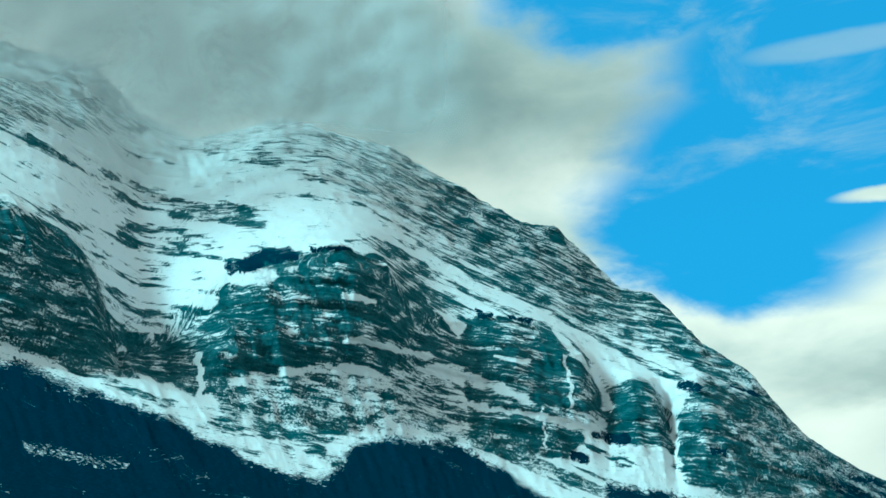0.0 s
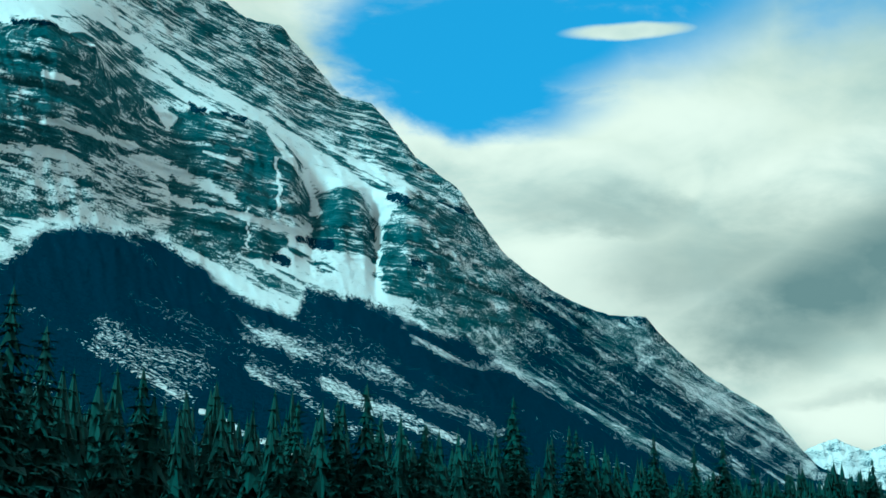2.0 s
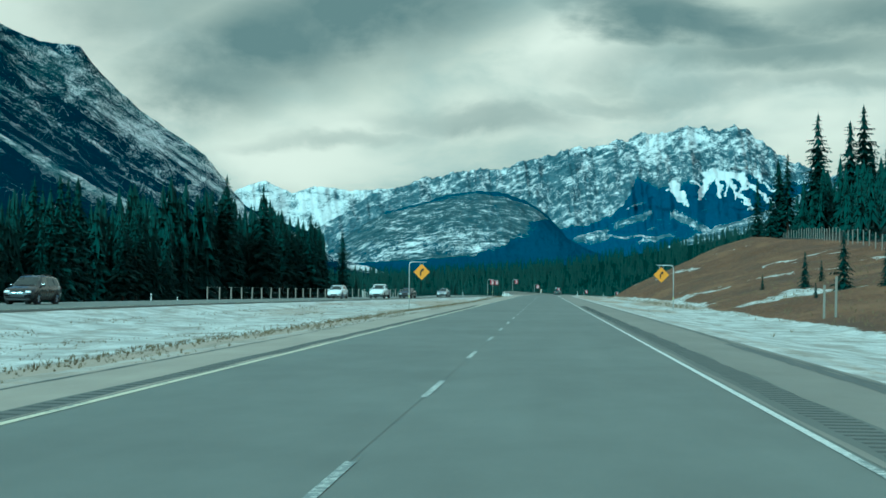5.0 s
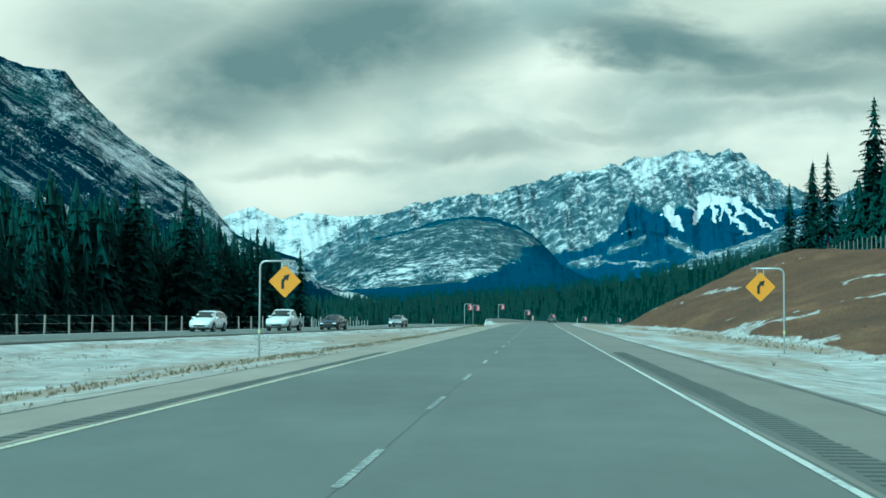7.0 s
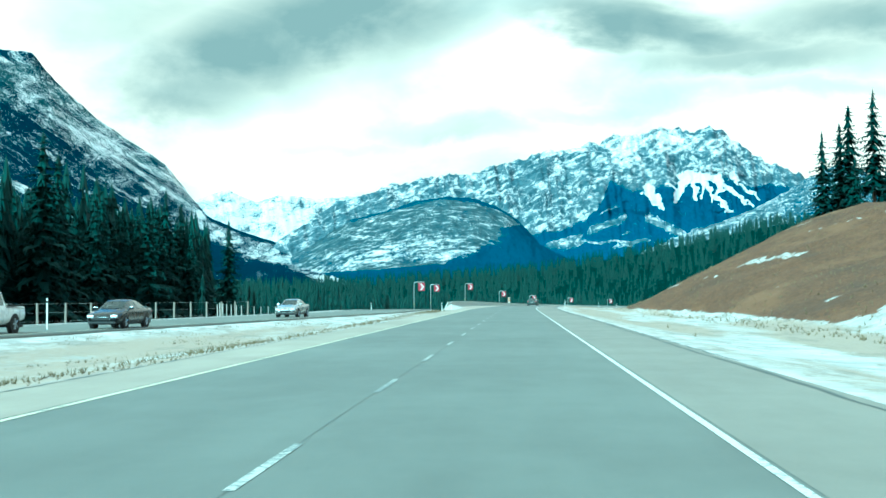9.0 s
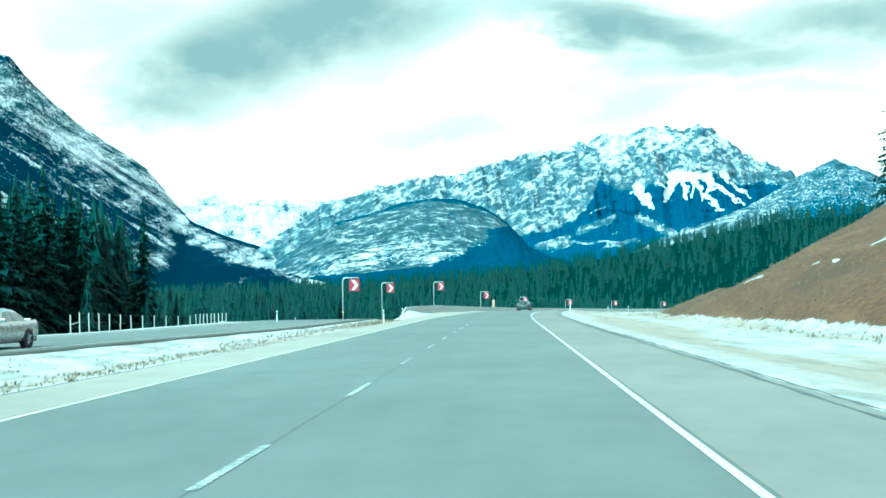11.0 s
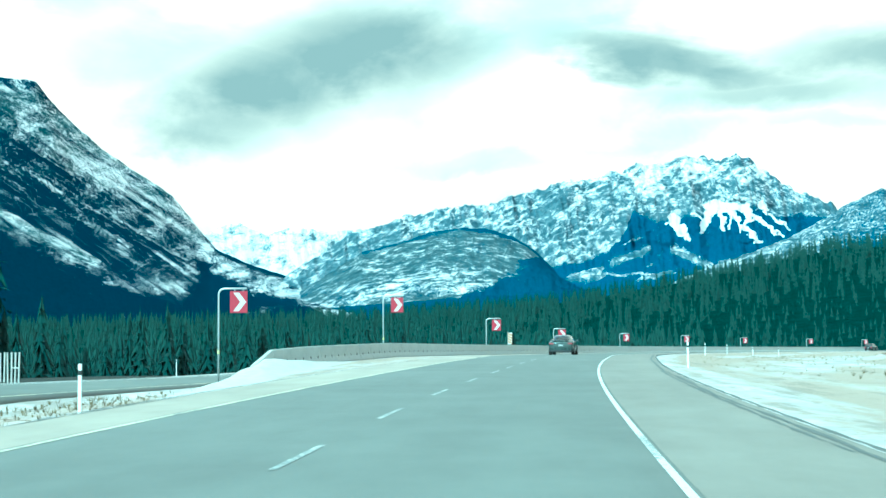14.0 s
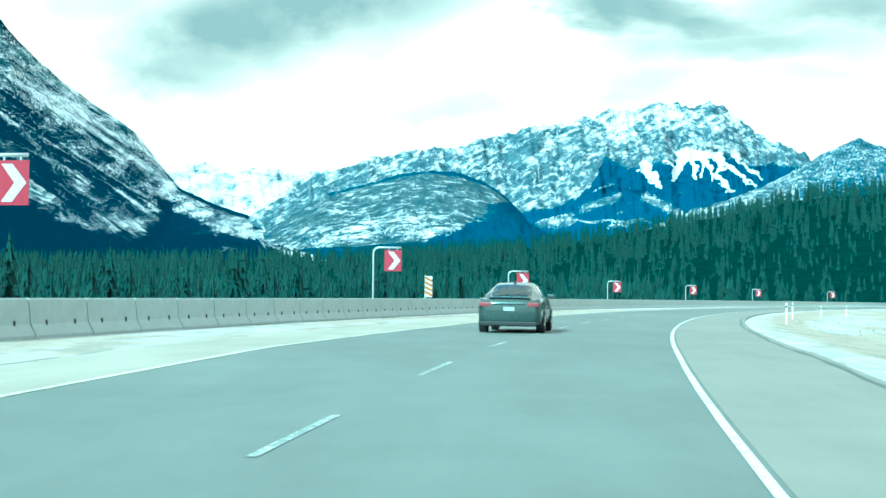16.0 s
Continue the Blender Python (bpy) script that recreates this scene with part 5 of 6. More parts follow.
def plate(bm, outline, thick=0.004, y=0.0, bevel=0.0):
    """A flat plate in the xz plane, facing -y."""
    front = [bm.verts.new((x, y - thick / 2, z)) for x, z in outline]
    back = [bm.verts.new((x, y + thick / 2, z)) for x, z in outline]
    bm.faces.new(front)
    bm.faces.new(list(reversed(back)))
    for k in range(len(outline)):
        j = (k + 1) % len(outline)
        bm.faces.new((front[k], back[k], back[j], front[j]))


def rounded_square(cx, cz, half, corner, turn=0.0):
    pts = []
    for q in range(4):
        for k in range(4):
            a = math.pi / 2 * (q + k / 3)
            x = (half - corner) * (1 if q in (0, 3) else -1) + corner * math.cos(a)
            z = (half - corner) * (1 if q in (0, 1) else -1) + corner * math.sin(a)
            pts.append((cx + x * math.cos(turn) - z * math.sin(turn), cz + x * math.sin(turn) + z * math.cos(turn)))
    return pts


def bracket_post(parent, height, arm, to):
    """A steel pole bent over into an arm; to: +1 or -1, the side on which the sign hangs."""
    bm = bmesh.new()
    r = 0.28
    pts = [(0, 0, -0.6), (0, 0, height * 0.5), (0, 0, height - r)]
    pts += [(to * r * (1 - math.cos(a)), 0, height - r + r * math.sin(a)) for a in np.linspace(0.3, math.pi / 2, 5)]
    pts.append((to * arm, 0, height))
    tube(bm, pts, 0.045, 10)
    part("post", bm, STEEL, parent, flat=False)
    bm = bmesh.new()
    tube(bm, [(0, 0, 1.05), (0, 0, 1.2)], 0.056, 10)
    part("clamp", bm, plain("post_band", (0.7, 0.68, 0.3), 0.5), parent, "pale reflective band")


def hangers(parent, xs, top, low):
    for x in xs:
        bm = bmesh.new()
        box(bm, (x - 0.02, -0.02, low), (x + 0.02, 0.02, top), 0.004)
        part("hanger", bm, STEEL, parent)


def bend_arrow(cx, cz, size):
    """A shaft that rises and bends to the right, with its head."""
    s = size
    return [(cx - 0.20 * s, cz - 0.42 * s), (cx - 0.04 * s, cz - 0.42 * s), (cx - 0.04 * s, cz - 0.02 * s), (cx + 0.07 * s, cz + 0.12 * s), (cx + 0.16 * s, cz + 0.02 * s),
            (cx + 0.27 * s, cz + 0.40 * s), (cx - 0.10 * s, cz + 0.30 * s), (cx - 0.03 * s, cz + 0.22 * s), (cx - 0.20 * s, cz + 0.05 * s)]


def diamond_sign(x, y, z, height, arm, to, half, drop, label, flags=False, turn=0.0):
    sign = thing("warning_sign", pose(x, y, z, 0, 0, turn), label, "road sign", "warning signs")
    bracket_post(sign, height, arm, to)
    cx, cz = to * arm * 0.72, height - drop
    hangers(sign, (cx - 0.16, cx + 0.16), height, cz + half * 0.6)
    bm = bmesh.new()
    plate(bm, rounded_square(cx, cz, half, 0.06, math.pi / 4), 0.01, -0.03)
    part("panel", bm, SIGN_YELLOW, sign, "yellow diamond panel")
    bm = bmesh.new()
    if flags:
        # a car seen from behind, its skid marks, and a temperature
        for dx, dz, w, h, lean in ((-0.20, 0.155, 0.20, 0.05, 0), (-0.20, 0.085, 0.30, 0.09, 0), (-0.31, 0.015, 0.06, 0.07, 0), (-0.09, 0.015, 0.06, 0.07, 0), (-0.27, -0.075, 0.05, 0.10, 25), (-0.23, -0.155, 0.05, 0.09, -30), (-0.08, -0.075, 0.05, 0.10, 25), (-0.04, -0.155, 0.05, 0.09, -30), (0.02, -0.215, 0.09, 0.04, 0)):
            bm = bmesh.new()
            box(bm, (-w / 2, -0.0035, -h / 2), (w / 2, 0.0035, h / 2))
            bmesh.ops.transform(bm, matrix=pose(cx + dx, -0.0405, cz + dz, 0, lean, 0), verts=bm.verts)
            part("symbol_stroke", bm, SIGN_BLACK, sign)
        words = bpy.data.curves.new("lettering", "FONT")
        words.body, words.size, words.extrude, words.align_x = "0\u00b0C", 0.24, 0.002, "CENTER"
        made = bpy.data.objects.new("lettering", words)
        letters = new("lettering", bpy.data.meshes.new_from_object(made))
        bpy.data.objects.remove(made)
        letters.data.materials.clear()
        letters.data.materials.append(SIGN_BLACK)
        letters.parent, letters.matrix_local = sign, pose(cx + 0.22, -0.040, cz - 0.03, 90, 0, 0)
        bm = bmesh.new()
        plate(bm, rounded_square(cx, cz, half + 0.014, 0.06, math.pi / 4), 0.006, -0.026)
        part("border", bm, SIGN_BLACK, sign, "thin dark border")
        for side in (-1, 1):
            bm = bmesh.new()
            plate(bm, rounded_square(cx + side * half * 1.62, cz + half * 0.66, half * 0.52, 0.02, math.pi / 4), 0.006, -0.02)
            part("flag", bm, SIGN_ORANGE, sign, "pale square flag")
    else:
        plate(bm, bend_arrow(cx, cz, half * 1.55), 0.004, -0.042)
        part("arrow", bm, SIGN_BLACK, sign, "black arrow bending to the right")
    return sign


diamond_sign(-12.3, 8.5, -0.35, 4.3, 1.95, 1, 0.47, 0.86, "yellow diamond warning sign with pale flags on a bent pole", True)
diamond_sign(-11.0, 119.5, -0.45, 4.3, 1.6, 1, 0.53, 0.92, "yellow diamond bend sign on a bent steel pole in the median")
diamond_sign(13.8, 127.0, -0.45, 4.3, 1.6, -1, 0.53, 0.92, "yellow diamond bend sign on a bent steel pole beside the verge")


def chevron(x, y, z, height, turn):
    sign = thing("chevron_sign", pose(x, y, z, 0, 0, turn), "red and white chevron board on a bent steel pole", "road sign", "chevron signs")
    bracket_post(sign, height, 1.35, 1)
    cx, cz = 0.98, height - 0.62
    hangers(sign, (cx - 0.2, cx + 0.2), height, cz + 0.4)
    bm = bmesh.new()
    plate(bm, [(cx - 0.42, cz - 0.5), (cx + 0.42, cz - 0.5), (cx + 0.42, cz + 0.5), (cx - 0.42, cz + 0.5)], 0.012, -0.03)
    part("panel", bm, SIGN_RED, sign, "red panel")
    bm = bmesh.new()
    plate(bm, [(cx - 0.24, cz - 0.42), (cx + 0.02, cz - 0.42), (cx + 0.36, cz), (cx + 0.02, cz + 0.42), (cx - 0.24, cz + 0.42), (cx + 0.08, cz)], 0.004, -0.042)
    part("arrowhead", bm, SIGN_WHITE, sign, "white chevron")
    return sign


CHEVRONS = [(-11.3, 288.3), (-11.8, 327.4), (-7.5, 355.5), (-1.9, 389), (4.6, 415), (14.8, 461), (27.3, 494.6), (44.5, 541.6)]
for k, (x, y) in enumerate(CHEVRONS):
    s, u = along_across(x, y)
    base = [-0.5, -0.45, 0.05, -0.45][k] if k < 4 else -0.75
    chevron(x, y, base + float(road_z(s)) - (0.25 if k > 3 else 0), [4.0, 4.05, 4.0, 3.75][k] if k < 4 else 3.75, road_turn(float(s)) * 0.6 - 4)
for s in (581, 618, 655, 700):
    x, y = road_point(s, -11.5)
    chevron(x, y, -1.0 + float(road_z(s)), 3.75, road_turn(s) * 0.6)


BOARD_ORANGE = plain("orange_sheeting", (0.30, 0.12, 0.02), 0.4)


def hazard_board():
    x, y = road_point(400, -11.0)
    sign = thing("hazard_board", pose(x, y, float(road_z(400)) - 0.4, 0, 0, -8), "narrow white and orange striped board behind the barrier", "road sign")
    bm = bmesh.new()
    tube(bm, [(0, 0, -0.2), (0, 0, 2.6)], 0.035, 8)
    part("post", bm, STEEL, sign)
    bm = bmesh.new()
    box(bm, (-0.02, -0.03, 1.35), (0.42, -0.018, 2.55))
    part("panel", bm, SIGN_WHITE, sign, "white panel")
    for k in range(4):
        bm = bmesh.new()
        z = 1.5 + 0.27 * k
        plate(bm, [(-0.015, z + 0.08), (0.415, z - 0.13), (0.415, z + 0.03), (-0.015, z + 0.24)], 0.003, -0.033)
        part("stripe", bm, BOARD_ORANGE, sign, "orange slanting stripe")


hazard_board()


# ---------------------------------------------------------------- concrete barriers
def barrier_unit(length, start=1.0, stop=1.0):
    """One precast unit: a foot, a slope and a stem; dark blocks are set on later for the slots near its base."""
    bm = bmesh.new()
    outline = [(-0.30, 0), (0.30, 0), (0.30, 0.08), (0.16, 0.33), (0.095, 0.89), (0.07, 0.92), (-0.07, 0.92), (-0.095, 0.89), (-0.16, 0.33), (-0.30, 0.08)]
    g = 0.002
    ends = [[bm.verts.new((x, y, z * k)) for x, z in outline] for y, k in ((g, start), (length - g, stop))]
    bm.faces.new(ends[0])
    bm.faces.new(list(reversed(ends[1])))
    for k in range(len(outline)):
        j = (k + 1) % len(outline)
        bm.faces.new((ends[0][k], ends[1][k], ends[1][j], ends[0][j]))
    return as_mesh("barrier_unit", bm, CONCRETE)


# near-black block on the face: painted shade in place of a slot's hole
SLOT_SHADE = plain("slot_shadow_gap", (0.03, 0.03, 0.03), 0.9)


def slot_mesh():
    bm = bmesh.new()
    box(bm, (0.13, -0.032, 0.29), (0.18, 0.032, 0.42), 0.006)
    return as_mesh("drain_slot", bm, SLOT_SHADE)


def barrier(label, line, unit=3.0, ramp=False):
    """Units end to end along a line of places."""
    row = thing("concrete_barrier", Matrix.Translation(line(0)), label, "barrier")
    shape, end, slot = barrier_unit(unit), barrier_unit(unit, 0.35), slot_mesh()
    tail = barrier_unit(unit, 1.0, 0.12)
    k, s = 0, 0.0
    origin = Vector(line(0))
    while line(s + unit) is not None and k < 120:
        a, b = Vector(line(s)), Vector(line(s + unit))
        d = (b - a).normalized()
        m = Matrix.Translation(a - origin) @ d.to_track_quat("Y", "Z").to_matrix().to_4x4()
        last = ramp and line(s + 2 * unit) is None
        ob = new("barrier_unit", (tail if last else shape) if k else end)
        ob.parent, ob.matrix_local = row, m
        for y in (0.75, 2.25) if k and not last and not ramp else ():
            hole = new("drain_slot", slot)
            hole.parent, hole.matrix_local = ob, Matrix.Translation((0, y, 0))
        k, s = k + 1, s + unit
    return row


def bend_line(s):
    t = 322 + s
    if t > 620:
        return None
    x, y = road_point(t, -10.3)
    return x, y, float(road_z(t)) - 0.05 - 0.10 * float(1 - smooth(np.array(t), 322, 334))


def far_line(s):
    y = -110 + s
    if y > 78:
        return None
    return -33.6 - 1.5 * float(smooth(np.array(y), 60, 78)), y, 0.26


barrier("pale precast concrete barrier round the outside of the bend", bend_line)


def snow_windrow():
    """Ploughed snow heaped over the barrier's first units and thinning along its foot."""
    rows = []
    for t in np.arange(298.0, 470.0, 0.6):
        grown = float(smooth(np.array(t), 298, 322))
        heap = grown * (0.04 + 0.44 * float(1 - smooth(np.array(t), 322, 342)))
        back, near = -8.6 - 2.6 * grown, -6.6 - 2.4 * float(smooth(np.array(t), 306, 340))
        row = []
        for k in range(15):
            f = k / 14
            u = back + (near - back) * f
            x, y = road_point(t, u)
            crown = math.sin(math.pi * min(f / 0.72, 1.0) * 0.5) if f < 0.36 else math.cos(math.pi * 0.5 * (f - 0.36) / 0.64) ** 1.3
            lump = 0.65 + 0.7 * float(fbm(np.array(u * 1.1), np.array(t * 0.35), 4, 31))
            row.append((x, y, float(ground_height(x, y)) - 0.03 + heap * crown * lump))
        rows.append(row)
    A = np.array(rows)
    me = grid_mesh("snow_windrow", A[..., 0], A[..., 1], A[..., 2])
    me.materials.append(PLOUGHED)
    tagged(new("snow_windrow", me), "low bank of ploughed snow along the barrier's foot", "snow", kind="stuff")


PLOUGHED = plain("ploughed_snow", (0.46, 0.45, 0.42), 0.8, vary=0.25, scale=2.0, bump=0.5)
snow_windrow()
barrier("pale precast concrete barrier beyond the oncoming carriageway", far_line, ramp=True)


# ---------------------------------------------------------------- posts and fences
MARKER_WHITE = plain("white_plastic", (0.78, 0.78, 0.76), 0.5)


def marker_post(x, y, height=1.0, band=SIGN_BLACK, label="white plastic marker post with a dark band at the road's edge"):
    z = float(ground_height(x, y))
    post = thing("marker_post", pose(x, y, z), label, "post", "marker posts")
    bm = bmesh.new()
    box(bm, (-0.038, -0.025, -0.2), (0.038, 0.025, height), 0.01)
    part("stem", bm, MARKER_WHITE, post)
    bm = bmesh.new()
    box(bm, (-0.041, -0.029, height - 0.24), (0.041, 0.029, height - 0.14), 0.004)
    part("band", bm, band, post, "dark reflector band")


for x, y, h in [(-36.5, 123.5, 1.0), (-40.5, 119, 1.0), (-37.5, 136, 1.0), (-7.4, 283, 1.1), (-6.9, 295.5, 1.1), (-32.8, 395.0, 1.7), (-16.8, 288, 1.0), (9.3, 324.5, 1.1), (18.8, 394.5, 1.1), (24.2, 418, 1.1), (29, 430, 1.05), (34.8, 445, 1.05), (-21, 184, 1.6)]:
    marker_post(x, y, h)


def sign_posts():
    """Two bare wooden posts at the foot of the bank."""
    for x, h in ((17.2, 1.9), (17.85, 2.3)):
        post = thing("wooden_post", pose(x, 75.0, float(ground_height(x, 75.0)), 0, 1.0), "bare weathered wooden post at the foot of the bank", "post", "posts at the bank")
        bm = bmesh.new()
        box(bm, (-0.06, -0.06, -0.3), (0.06, 0.06, h), 0.01)
        part("stem", bm, WOOD_POST, post)
        bm = bmesh.new()
        box(bm, (-0.066, -0.066, h - 0.04), (0.066, 0.066, h + 0.02), 0.008)
        part("cap", bm, WOOD_POST, post)


sign_posts()


def fence(label, spots, height, rails, stuff=WOOD_POST):
    """Round posts with wires strung between them."""
    origin = Vector(spots[0])
    row = thing("wire_fence", Matrix.Translation(origin), label, "fence")
    bm = bmesh.new()
    tube(bm, [(0, 0, -0.4), (0, 0, height)], 0.075, 8)
    post_shape = as_mesh("fence_post", bm, stuff)
    for p in spots:
        ob = new("fence_post", post_shape)
        ob.parent, ob.matrix_local = row, Matrix.Translation(Vector(p) - origin) @ pose(0, 0, 0, rng.uniform(-1.5, 1.5), rng.uniform(-1.5, 1.5), rng.uniform(0, 90))
    for k in range(rails):
        z = height * (0.12 + 0.85 * k / (rails - 1))
        bm = bmesh.new()
        tube(bm, [Vector(p) - origin + Vector((0.08, 0, z)) for p in spots], 0.0035, 4)
        part("wire", bm, STEEL, row)


def on_ground(x, y):
    return x, y, float(ground_height(x, y))


fence("wire fence on grey wooden posts along the oncoming carriageway", [on_ground(float(other_road(y)[0]) - OTHER_HALF - 3.0, y) for y in np.arange(132, 252, 4.2)], 1.35, 3)
fence("wire fence on grey wooden posts along the top of the bank", [on_ground(47.0 + 0.085 * (y - 178) + 0.6 * math.sin(y * 0.05), y) for y in np.arange(96, 345, 4.6)], 2.3, 5)


def paddock():
    """A fence on the flat beyond the oncoming carriageway, with close-set posts and braced ends at its gate."""
    eye = Vector((2.46, 209.26))
    spots = []
    for k in range(12):
        a, r = radians(23.6 - 0.68 * k), 112 + 5.6 * k
        spots.append((eye.x - r * math.sin(a), eye.y + r * math.cos(a)))
    fence("wire fence on grey posts across the flat beyond the highway", [on_ground(*p) for p in spots], PADDOCK_HIGH, 3, PALE_POST)
    gate = []
    for k in range(9):
        a, r = radians(15.75 - 0.165 * k), 180 - 1.5 * k
        gate.append((eye.x - r * math.sin(a), eye.y + r * math.cos(a)))
    fence("close-set pale fence posts beside the paddock's gate", [on_ground(*p) for p in gate], PADDOCK_HIGH + 0.25, 2, PALE_POST)
    for a, b in ((spots[0], spots[1]), (gate[-3], gate[-1])):
        rail = thing("brace_rail", Matrix.Translation(on_ground(*a)), "grey wooden rail bracing the fence's end posts", "fence rail", "brace rails")
        bm = bmesh.new()
        tube(bm, [(0, 0, PADDOCK_HIGH * 0.55), Vector(on_ground(*b)) - Vector(on_ground(*a)) + Vector((0, 0, PADDOCK_HIGH * 0.55))], 0.06, 8)
        part("rail", bm, PALE_POST, rail)


PADDOCK_HIGH = 2.3
PALE_POST = plain("bleached_wood", (0.50, 0.48, 0.44), 0.85, vary=0.2, scale=8)
paddock()


# ---------------------------------------------------------------- vehicles
GLASS = plain("tinted_glass", (0.15, 0.17, 0.175), 0.10, 0.6, vary=0.0, bump=0)
TYRE = plain("tyre_rubber", (0.02, 0.02, 0.02), 0.85)
RIM = plain("alloy_rim", (0.45, 0.46, 0.47), 0.3, 0.8)
BLACK_TRIM = plain("black_plastic", (0.018, 0.018, 0.02), 0.6)
TAIL_RED = plain("red_lens", (0.20, 0.055, 0.065), 0.2, vary=0.02, bump=0)
LAMP_CLEAR = plain("clear_lens", (0.75, 0.78, 0.8), 0.15, vary=0.02, bump=0)
PLATE_PALE = plain("plate_sheet", (0.36, 0.36, 0.36), 0.4)


def car_paint(name, colour, metal=0.3):
    m = plain(name, colour, 0.28, metal, vary=0.05, scale=3, bump=0)
    m.node_tree.nodes["Principled BSDF"].inputs["Coat Weight"].default_value = 0.6
    return m


def loft(bm, sections):
    """Skin over cross-sections, each a list of points, closed at both ends."""
    rings = [[bm.verts.new(p) for p in ring] for ring in sections]
    n = len(rings[0])
    for one, two in zip(rings, rings[1:]):
        for k in range(n):
            bm.faces.new((one[k], one[(k + 1) % n], two[(k + 1) % n], two[k]))
    bm.faces.new(list(reversed(rings[0])))
    bm.faces.new(rings[-1])


# stations along a car: place, lower edge, belt, roof, half-widths of body and roof
STATIONS_OF = {
    "sedan": [(-2.43, 0.40, 0.84, 0.86, 0.74, 0.52), (-2.38, 0.30, 0.97, 0.99, 0.86, 0.62), (-2.15, 0.22, 1.03, 1.05, 0.91, 0.66), (-1.78, 0.20, 1.03, 1.07, 0.925, 0.62), (-1.35, 0.20, 1.00, 1.27, 0.925, 0.575), (-0.95, 0.20, 0.98, 1.41, 0.925, 0.56), (-0.30, 0.20, 0.96, 1.475, 0.925, 0.565), (0.30, 0.20, 0.95, 1.44, 0.925, 0.57), (0.75, 0.20, 0.95, 1.22, 0.925, 0.60), (1.20, 0.20, 0.94, 0.98, 0.92, 0.66), (1.80, 0.20, 0.84, 0.88, 0.905, 0.60), (2.20, 0.24, 0.73, 0.76, 0.85, 0.50), (2.40, 0.36, 0.56, 0.58, 0.72, 0.40)],
    "suv": [(-2.36, 0.45, 0.98, 1.02, 0.82, 0.60), (-2.30, 0.36, 1.08, 1.30, 0.90, 0.64), (-2.12, 0.30, 1.09, 1.62, 0.93, 0.66), (-1.5, 0.26, 1.08, 1.71, 0.95, 0.67), (-0.4, 0.26, 1.06, 1.75, 0.95, 0.68), (0.35, 0.26, 1.05, 1.70, 0.95, 0.68), (0.85, 0.26, 1.04, 1.42, 0.95, 0.70), (1.25, 0.26, 1.04, 1.10, 0.945, 0.74), (1.85, 0.27, 0.98, 1.03, 0.93, 0.66), (2.22, 0.32, 0.86, 0.90, 0.88, 0.56), (2.36, 0.42, 0.64, 0.66, 0.78, 0.46)],
    "pickup": [(-2.78, 0.60, 1.08, 1.10, 0.94, 0.90), (-2.70, 0.52, 1.14, 1.16, 0.97, 0.93), (-0.90, 0.40, 1.14, 1.16, 0.98, 0.93), (-0.82, 0.38, 1.14, 1.82, 0.98, 0.72), (-0.3, 0.36, 1.13, 1.90, 0.98, 0.74), (0.55, 0.36, 1.12, 1.86, 0.98, 0.74), (1.0, 0.36, 1.12, 1.55, 0.98, 0.76), (1.35, 0.36, 1.12, 1.18, 0.98, 0.80), (2.30, 0.38, 1.08, 1.14, 0.97, 0.74), (2.66, 0.44, 0.98, 1.02, 0.93, 0.64), (2.78, 0.52, 0.72, 0.74, 0.86, 0.56)],
}
# windscreen and rear window: station places at foot and head
SCREENS = {"sedan": ((1.16, 0.36), (-1.74, -0.98)), "suv": ((1.21, 0.42), (-2.31, -2.13)), "pickup": ((1.31, 0.62), (-0.905, -0.83))}
SIDES = {"sedan": [(-1.35, -0.22), (-0.12, 0.90)], "suv": [(-2.0, -1.25), (-1.15, -0.15), (-0.05, 1.0)], "pickup": [(-0.72, 0.20), (0.30, 1.12)]}


